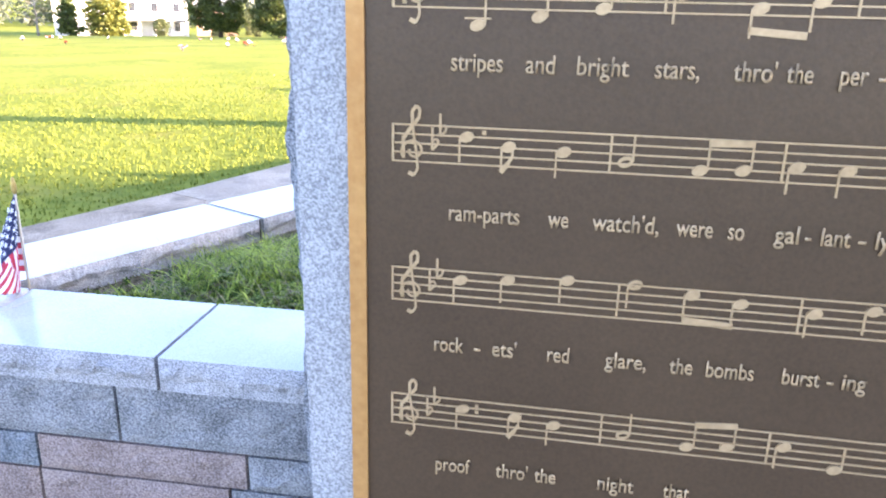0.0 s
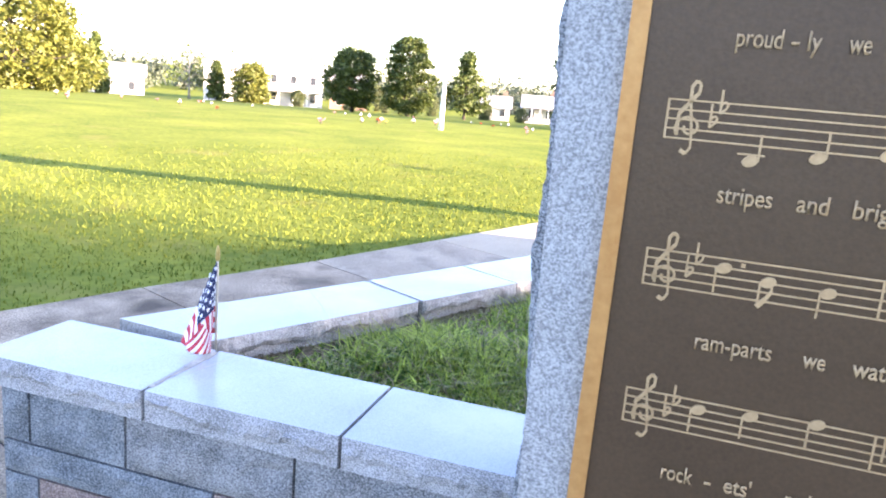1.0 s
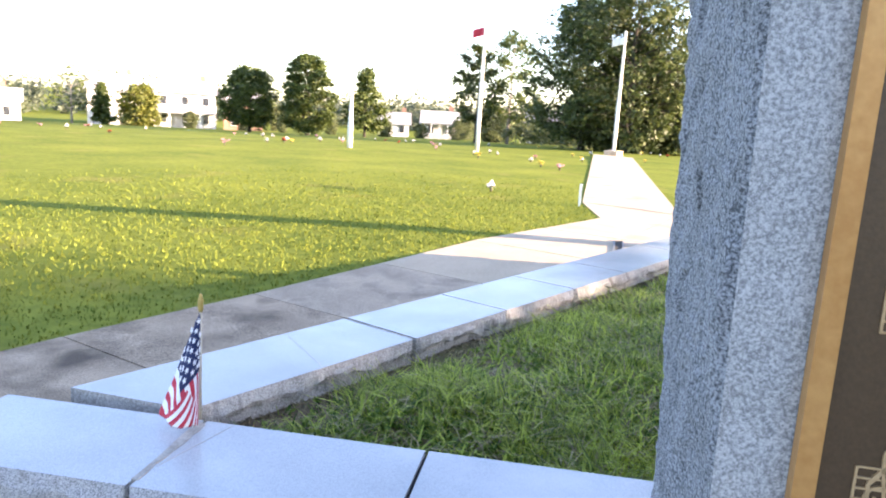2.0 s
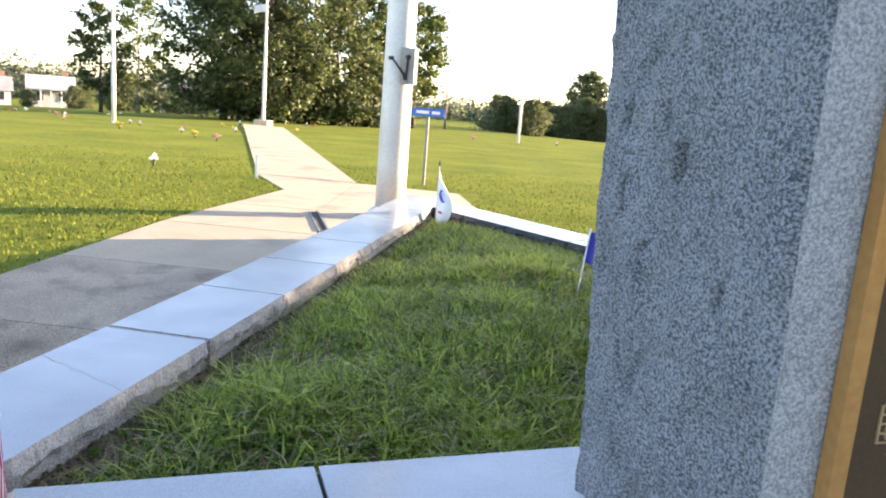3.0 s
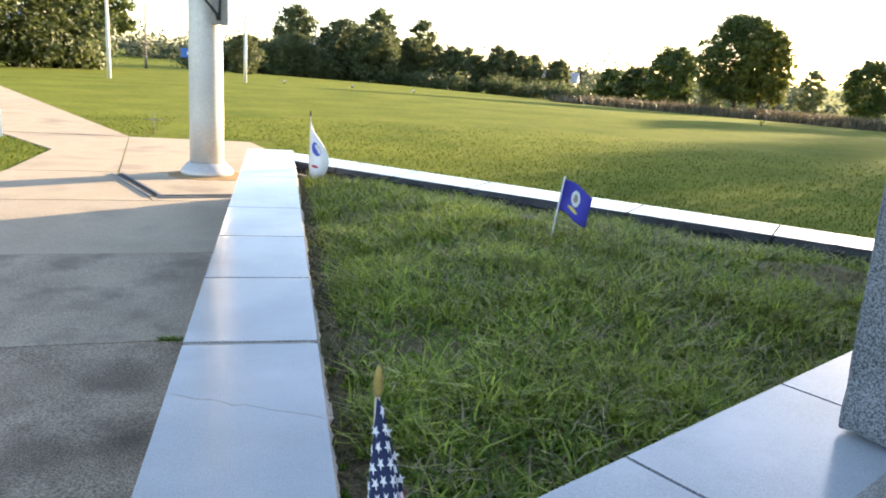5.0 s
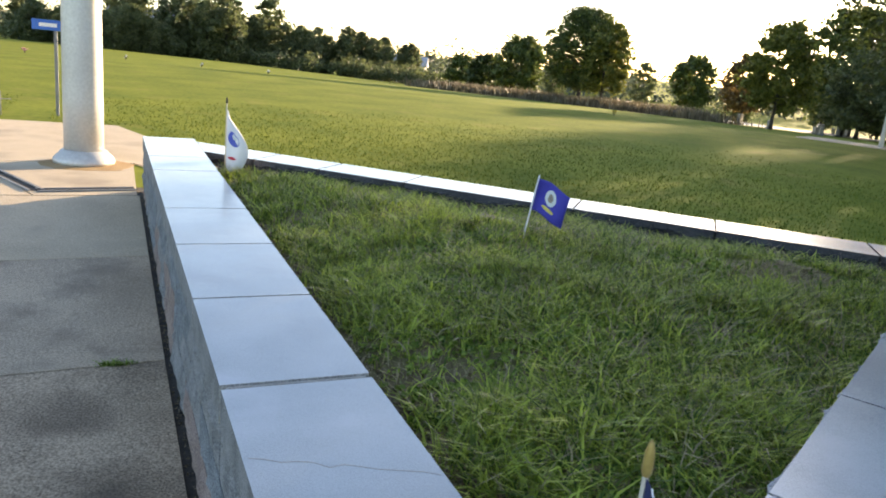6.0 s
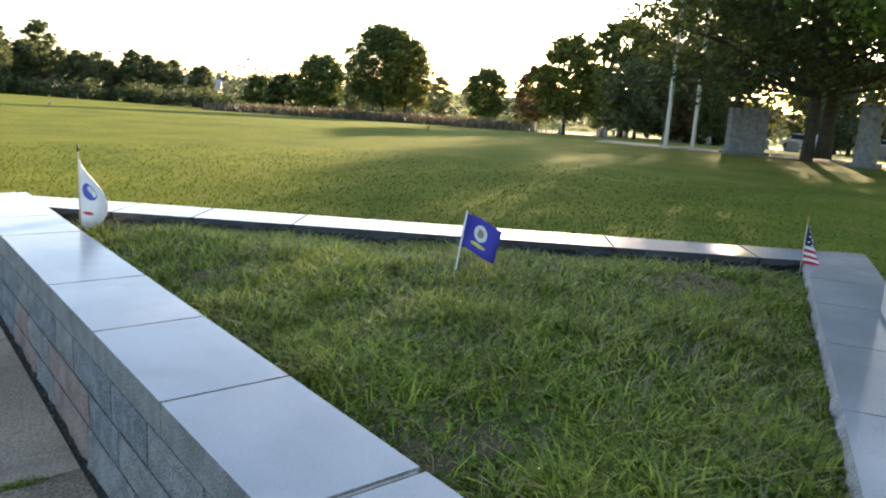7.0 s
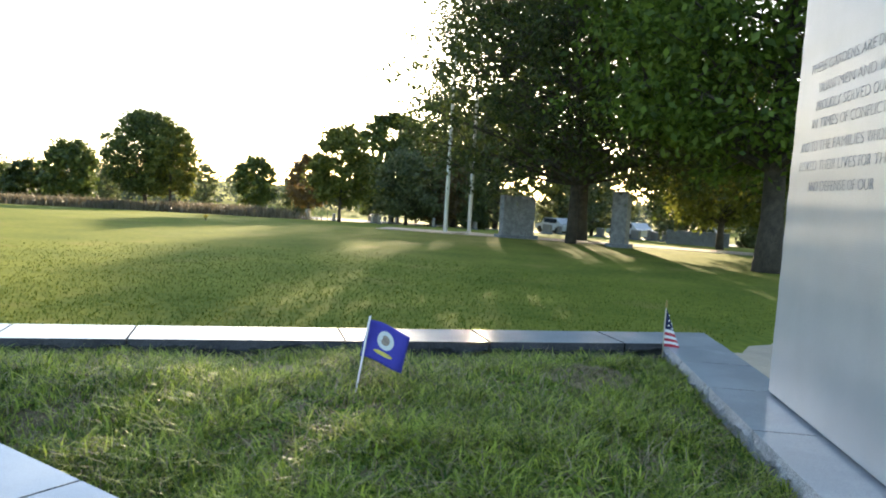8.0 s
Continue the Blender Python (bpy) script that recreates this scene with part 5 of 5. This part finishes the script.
navy = thing("stick_flag", Matrix.Translation((1.745, 2.46, bed_z(1.745, 2.46) + 0.005)) @ Matrix.Rotation(radians(-48), 4, "Z"), "small blue flag with a round emblem, leaning in the grass", "flag", "stick flags in the bed")
part("stick", tube(bmesh.new(), [(-0.008, 0, -0.05), (0.046, 0, 0.352)], [0.0048, 0.0048], 8), "cloth_white", navy, "white stick")
cl = cloth("cloth", blue_fn, 20, 14, lambda a, b: 0, ["cloth_blue"], navy)
disc_on("emblem", blue_fn, 0.50, 0.42, 0.19, 0.24, "emblem_pale", cl)
disc_on("emblem_core", blue_fn, 0.50, 0.42, 0.10, 0.13, "emblem_dark", cl, 0.003)
disc_on("ribbon", blue_fn, 0.50, 0.76, 0.22, 0.055, "emblem_yellow", cl, 0.0026)


def white_fn(a, b):
    w = 0.02 + 0.145 * math.sin(min(1.0, b * 1.05) * math.pi * 0.78) ** 1.2
    return 0.004 + w * a, 0.020 * math.sin(6 * a + 2 * b) * a, 0.50 - 0.46 * b - 0.05 * a * (1 - b)


army = thing("stick_flag", Matrix.Translation((0.525, 4.77, 0.320)) @ Matrix.Rotation(radians(-35), 4, "Z"), "white flag with a blue emblem hanging from a stick", "flag", "stick flags in the bed")
part("stick", tube(bmesh.new(), [(-0.004, 0, -0.05), (0.0, 0, 0.55)], [0.0048, 0.0045], 8), "stick", army)
part("finial", turned(bmesh.new(), [(0.006, 0.540), (0.008, 0.555), (0.005, 0.58), (0.001, 0.59)], 10), "black", army)
cl = cloth("cloth", white_fn, 14, 24, lambda a, b: 0, ["cloth_white"], army)
disc_on("emblem", white_fn, 0.40, 0.44, 0.32, 0.125, "emblem_blue", cl)
disc_on("emblem_core", white_fn, 0.48, 0.40, 0.16, 0.05, "emblem_pale", cl, 0.003)
disc_on("ribbon", white_fn, 0.32, 0.76, 0.24, 0.025, "cloth_red", cl, 0.0026)

# ---- far flagpoles ----


def far_pole(x, y, height, r, label, flag=None, plinth=0.0, name="flagpole"):
    t = thing(name, at(x, y), label, "flagpole")
    part("shaft", turned(bmesh.new(), [(r, -0.1), (r, height * 0.3), (r * 0.55, height), (r * 0.9, height + r), (r * 0.2, height + 2 * r)], 12), "white", t)
    if plinth:
        part("plinth", box(bmesh.new(), -plinth, -plinth, -0.1, plinth, plinth, 0.30, bevel=0.02), "concrete", t)
    if flag:
        cloth("cloth", lambda a, b: (-0.05 - 0.46 * a, 0.07 * math.sin(5 * a), height - 0.1 - 0.30 * b - 0.12 * a * a), 8, 5, lambda a, b: 0, [flag], t)
    return t


far_pole(-11.25, 27.95, 5.0, 0.075, "white flagpole on a concrete plinth at the path's end", "cloth_white", 0.30)
far_pole(-14.2, 22.2, 4.7, 0.075, "white flagpole with a small red flag", "cloth_red")
far_pole(-15.6, 16.75, 1.95, 0.09, "short thick white post on the lawn", name="white_post")
far_pole(-6.0, 29.6, 4.6, 0.07, "thin white flagpole near the thin trees")
far_pole(-1.25, 34.6, 4.4, 0.07, "thin white flagpole before the tree line")
for px, py in ((22.5, 15.65), (24.2, 15.65)):
    far_pole(px, py, 7.5, 0.075, "white flagpole on a low concrete pad", None, 0.0)
    pad = part("concrete_pad", box(bmesh.new(), px - 0.55, py - 0.55, ground_z(px, py) - 0.1, px + 0.55, py + 0.55, ground_z(px, py) + 0.05, bevel=0.01), "concrete")
    tagged(pad, "low square concrete pad under a flagpole", "pad")

# ---- distant granite slabs, low wall, stones ----


def far_slab(x, y, turn, w, h, d, label):
    t = thing("granite_slab", at(x, y, turn), label, "monument", "granite slabs under the trees")
    bm = box(bmesh.new(), -w / 2, -d / 2, 0.12, w / 2, d / 2, h, bevel=0.02)
    part("slab", bm, "block_grey", t)
    part("base", box(bmesh.new(), -w / 2 - 0.12, -d / 2 - 0.12, -0.1, w / 2 + 0.12, d / 2 + 0.12, 0.125, bevel=0.01), "granite_rough", t)


far_slab(23.5, 13.2, -38, 1.25, 1.55, 0.40, "rough grey granite slab in the tree's shade")
far_slab(23.2, 9.15, 8, 0.70, 1.85, 0.50, "grey granite slab seen nearly edge-on beside the oak")
lw = part("low_granite_wall", box(bmesh.new(), -1.6, -0.2, -0.1, 1.6, 0.2, 0.75, bevel=0.02), "granite_rough")
lw.matrix_basis = at(40.0, 11.0, -70)
tagged(lw, "low grey granite wall beyond the trees", "wall")
strip_path = part("far_path", box(bmesh.new(), -9.0, -0.8, -0.05, 9.0, 0.8, 0.035), "concrete")
strip_path.matrix_basis = at(25.5, 10.0, -68)
tagged(strip_path, "pale concrete path behind the trees", "path", kind="structure")
stone0 = None
rng = random.Random(3)
for i in range(34):
    x, y = 42 + rng.uniform(0, 18), 16 + rng.uniform(0, 30)
    m = at(x, y, rng.uniform(-20, 20) + 40, rng.uniform(0.8, 1.25))
    if stone0 is None:
        stone0 = thing("headstone", m, "dark granite headstone on the far lawn", "headstone", "far headstones")
        part("tablet", box(bmesh.new(), -0.4, -0.1, 0.1, 0.4, 0.1, 0.62, bevel=0.04), "box", stone0)
        part("base", box(bmesh.new(), -0.5, -0.16, -0.1, 0.5, 0.16, 0.11, bevel=0.01), "granite_rough", stone0)
    else:
        copy_thing(stone0, m)

# ---- cemetery flowers ----


def grave_flowers(m, petal, label, seed):
    t = thing("grave_flowers", m, label, "flowers", "flowers on the graves")
    part("vase", turned(bmesh.new(), [(0.03, -0.03), (0.04, 0.0), (0.035, 0.10), (0.055, 0.20), (0.05, 0.205)], 10), "vase", t)
    rngf = np.random.default_rng(seed)
    c = np.column_stack([rngf.normal(0, 0.07, 14), rngf.normal(0, 0.07, 14), 0.27 + rngf.normal(0, 0.045, 14)])
    bq = leaves("bouquet", c, np.full(14, 0.06), 260, 0.035, seed, petal, t)
    leaves("greenery", c[:6] - np.array([0, 0, 0.06]), np.full(6, 0.06), 60, 0.04, seed + 1, "leaf_mid", t)
    return t


protos = [grave_flowers(at(-5.35, 10.1, 0, 0.52), "petal_white", "white and mauve flowers in a bronze vase on the lawn", 1),
          grave_flowers(at(-8.5, 17.3, 0, 0.52), "petal_yellow", "yellow flowers in a bronze vase on the lawn", 2),
          grave_flowers(at(-7.65, 16.85, 0, 0.52), "petal_pink", "pink flowers in a bronze vase on the lawn", 3),
          grave_flowers(at(-17.7, 15.7, 0, 0.52), "petal_red", "red flowers in a bronze vase on the lawn", 4)]
for x, y, p, sc in ((-9.65, 18.65, 0, 1.2), (-12.5, 19.6, 0, 1.2), (-12.2, 20.6, 0, 1.1), (-15.0, 20.7, 2, 1.3), (-18.9, 18.5, 0, 1.4), (-18.2, 19.0, 2, 1.3), (-13.2, 21.6, 0, 1.1), (-10.9, 21.0, 2, 1.1), (-9.9, 22.5, 1, 1.2)):
    copy_thing(protos[p], at(x, y, 40 * x, sc * 0.66))
rng = random.Random(9)
for i in range(46):
    yaw, d = radians(rng.uniform(18, 74)), rng.uniform(21, 46)
    copy_thing(protos[rng.choice((0, 0, 0, 2, 2, 1, 3))], at(-math.sin(yaw) * d + 1, math.cos(yaw) * d - 1, rng.uniform(0, 360), rng.uniform(0.7, 1.05)))
for x, y, p in ((16.1, 21.3, 1), (0.5, 38.0, 0), (4.0, 39.0, 0), (7.0, 37.5, 0), (-3.2, 33.0, 2)):
    copy_thing(protos[p], at(x, y, 0, 1.0))

# ---- houses and cars far off ----


def house(x, y, turn, w, d, h, rise, wall, roof, label, porch=False):
    t = thing("house", at(x, y, turn, dz=-0.1), label, "house", "houses beyond the cemetery")
    part("wall", box(bmesh.new(), -w / 2, -d / 2, 0, w / 2, d / 2, h), wall, t)
    bm = bmesh.new()
    o = 0.4
    a = [(-w / 2 - o, -d / 2 - o, h - 0.1), (w / 2 + o, -d / 2 - o, h - 0.1), (w / 2 + o, d / 2 + o, h - 0.1), (-w / 2 - o, d / 2 + o, h - 0.1), (-w / 2 - o, 0, h + rise), (w / 2 + o, 0, h + rise)]
    v = [bm.verts.new(p) for p in a]
    for q in ((0, 1, 5, 4), (2, 3, 4, 5), (1, 2, 5), (3, 0, 4), (3, 2, 1, 0)):
        bm.faces.new([v[i] for i in q])
    part("roof", bm, [roof], t)
    floors = 2 if h > 4 else 1
    cols = max(2, int(w / 2.6))
    for side in (-1, 1):
        for f in range(floors):
            for c in range(cols):
                cx = -w / 2 + w * (c + 0.5) / cols
                z = 0.9 + f * 2.7
                ys = side * d / 2
                win = part("window", box(bmesh.new(), cx - 0.5, min(ys, ys + side * 0.05), z, cx + 0.5, max(ys, ys + side * 0.05), z + 1.35), "white", t)
                part("pane", box(bmesh.new(), cx - 0.42, min(ys, ys + side * 0.07), z + 0.08, cx + 0.42, max(ys, ys + side * 0.07), z + 1.27), "glass_dark", win)
    part("chimney", box(bmesh.new(), w * 0.25, 0.2, h, w * 0.25 + 0.7, 0.9, h + rise + 0.8), "brick_far", t)
    if porch:
        part("porch_roof", box(bmesh.new(), -w / 2, -d / 2 - 2.0, 2.4, w / 2, -d / 2 - 0.02, 2.6), roof, t)
        for k in range(5):
            cx = -w / 2 + 0.2 + (w - 0.4) * k / 4
            part("porch_post", box(bmesh.new(), cx - 0.1, -d / 2 - 1.95, 0, cx + 0.1, -d / 2 - 1.75, 2.4), "white", t)
    return t


house(-106.6, 58.8, 60, 7, 8, 5.2, 2.4, "siding", "roof_pale", "white gabled house among trees")
house(-101.5, 67.5, 56, 9, 8, 5.4, 2.0, "siding", "roof_grey", "white two-storey house with porch", True)
house(-99.0, 76.5, 54, 6, 7, 4.4, 1.8, "brick_far", "roof_grey", "red brick two-storey house")
house(-68.9, 90.0, 38, 5.2, 4.6, 2.3, 2.0, "siding", "roof_pale", "low white house with pale roof and porch", True)
house(-86.0, 99.0, 42, 5, 6, 2.4, 2.0, "siding", "roof_grey", "small white house behind shrubs")
house(-45.5, 84.1, 30, 7, 7, 2.4, 1.8, "siding", "roof_grey", "white house half hidden by trees")
house(-116.0, 44.0, 66, 10, 8, 3.0, 1.8, "siding", "roof_pale", "long low white house far off")
house(-122.0, 30.0, 72, 12, 8, 3.0, 1.8, "siding", "roof_grey", "long white house behind the spruce")
house(-27.0, 104.0, 8, 9, 8, 4.2, 2.4, "brick_far", "roof_grey", "brick house with chimney behind trees")
house(4.5, 112.0, -6, 9, 8, 3.6, 2.0, "siding", "roof_grey", "grey-roofed house behind the tree line")
house(44.0, 120.0, -24, 9, 8, 3.0, 1.5, "siding", "roof_pale", "white building beyond the tree line")


def car(x, y, turn, paint, label):
    t = thing("car", at(x, y, turn), label, "car", "parked cars far off")
    bm = bmesh.new()
    prof = [(-2.1, 0.35), (2.1, 0.35), (2.15, 0.75), (1.2, 0.92), (0.6, 1.42), (-1.1, 1.45), (-1.75, 0.98), (-2.15, 0.9)]
    lo, hi = [bm.verts.new((px, -0.85, pz)) for px, pz in prof], [bm.verts.new((px, 0.85, pz)) for px, pz in prof]
    bm.faces.new(lo)
    bm.faces.new(hi[::-1])
    for k in range(len(prof)):
        bm.faces.new((lo[k], lo[(k + 1) % 8], hi[(k + 1) % 8], hi[k]))
    part("body", bm, paint, t)
    for sy in (-0.86, 0.80):
        part("side_window", box(bmesh.new(), -1.2, sy, 0.98, 0.75, sy + 0.06, 1.36), "glass_dark", t)
    for wx in (-1.35, 1.35):
        for wy in (-0.8, 0.8):
            part("wheel", tube(bmesh.new(), [(wx, wy - 0.1, 0.32), (wx, wy + 0.1, 0.32)], [0.32, 0.32], 14), "black", t)


for x, y, turn, paint, label in ((62.0, 22.5, 60, "car_white", "white car parked beyond the lawn"), (64.5, 17.0, 60, "car_white", "white car parked beside the road"), (66.0, 12.0, 62, "car_dark", "dark car parked beside the road"),
                                 (60.0, 28.5, 60, "car_white", "white car parked under the trees"), (45.0, 101.0, 20, "car_white", "white car near the far building")):
    car(x, y, turn, paint, label)
road = part("road", box(bmesh.new(), -34, -2.4, -0.05, 34, 2.4, 0.04), "roof_grey")
road.matrix_basis = at(65.0, 22.0, -62)
tagged(road, "grey asphalt drive far across the lawn", "road", kind="structure")
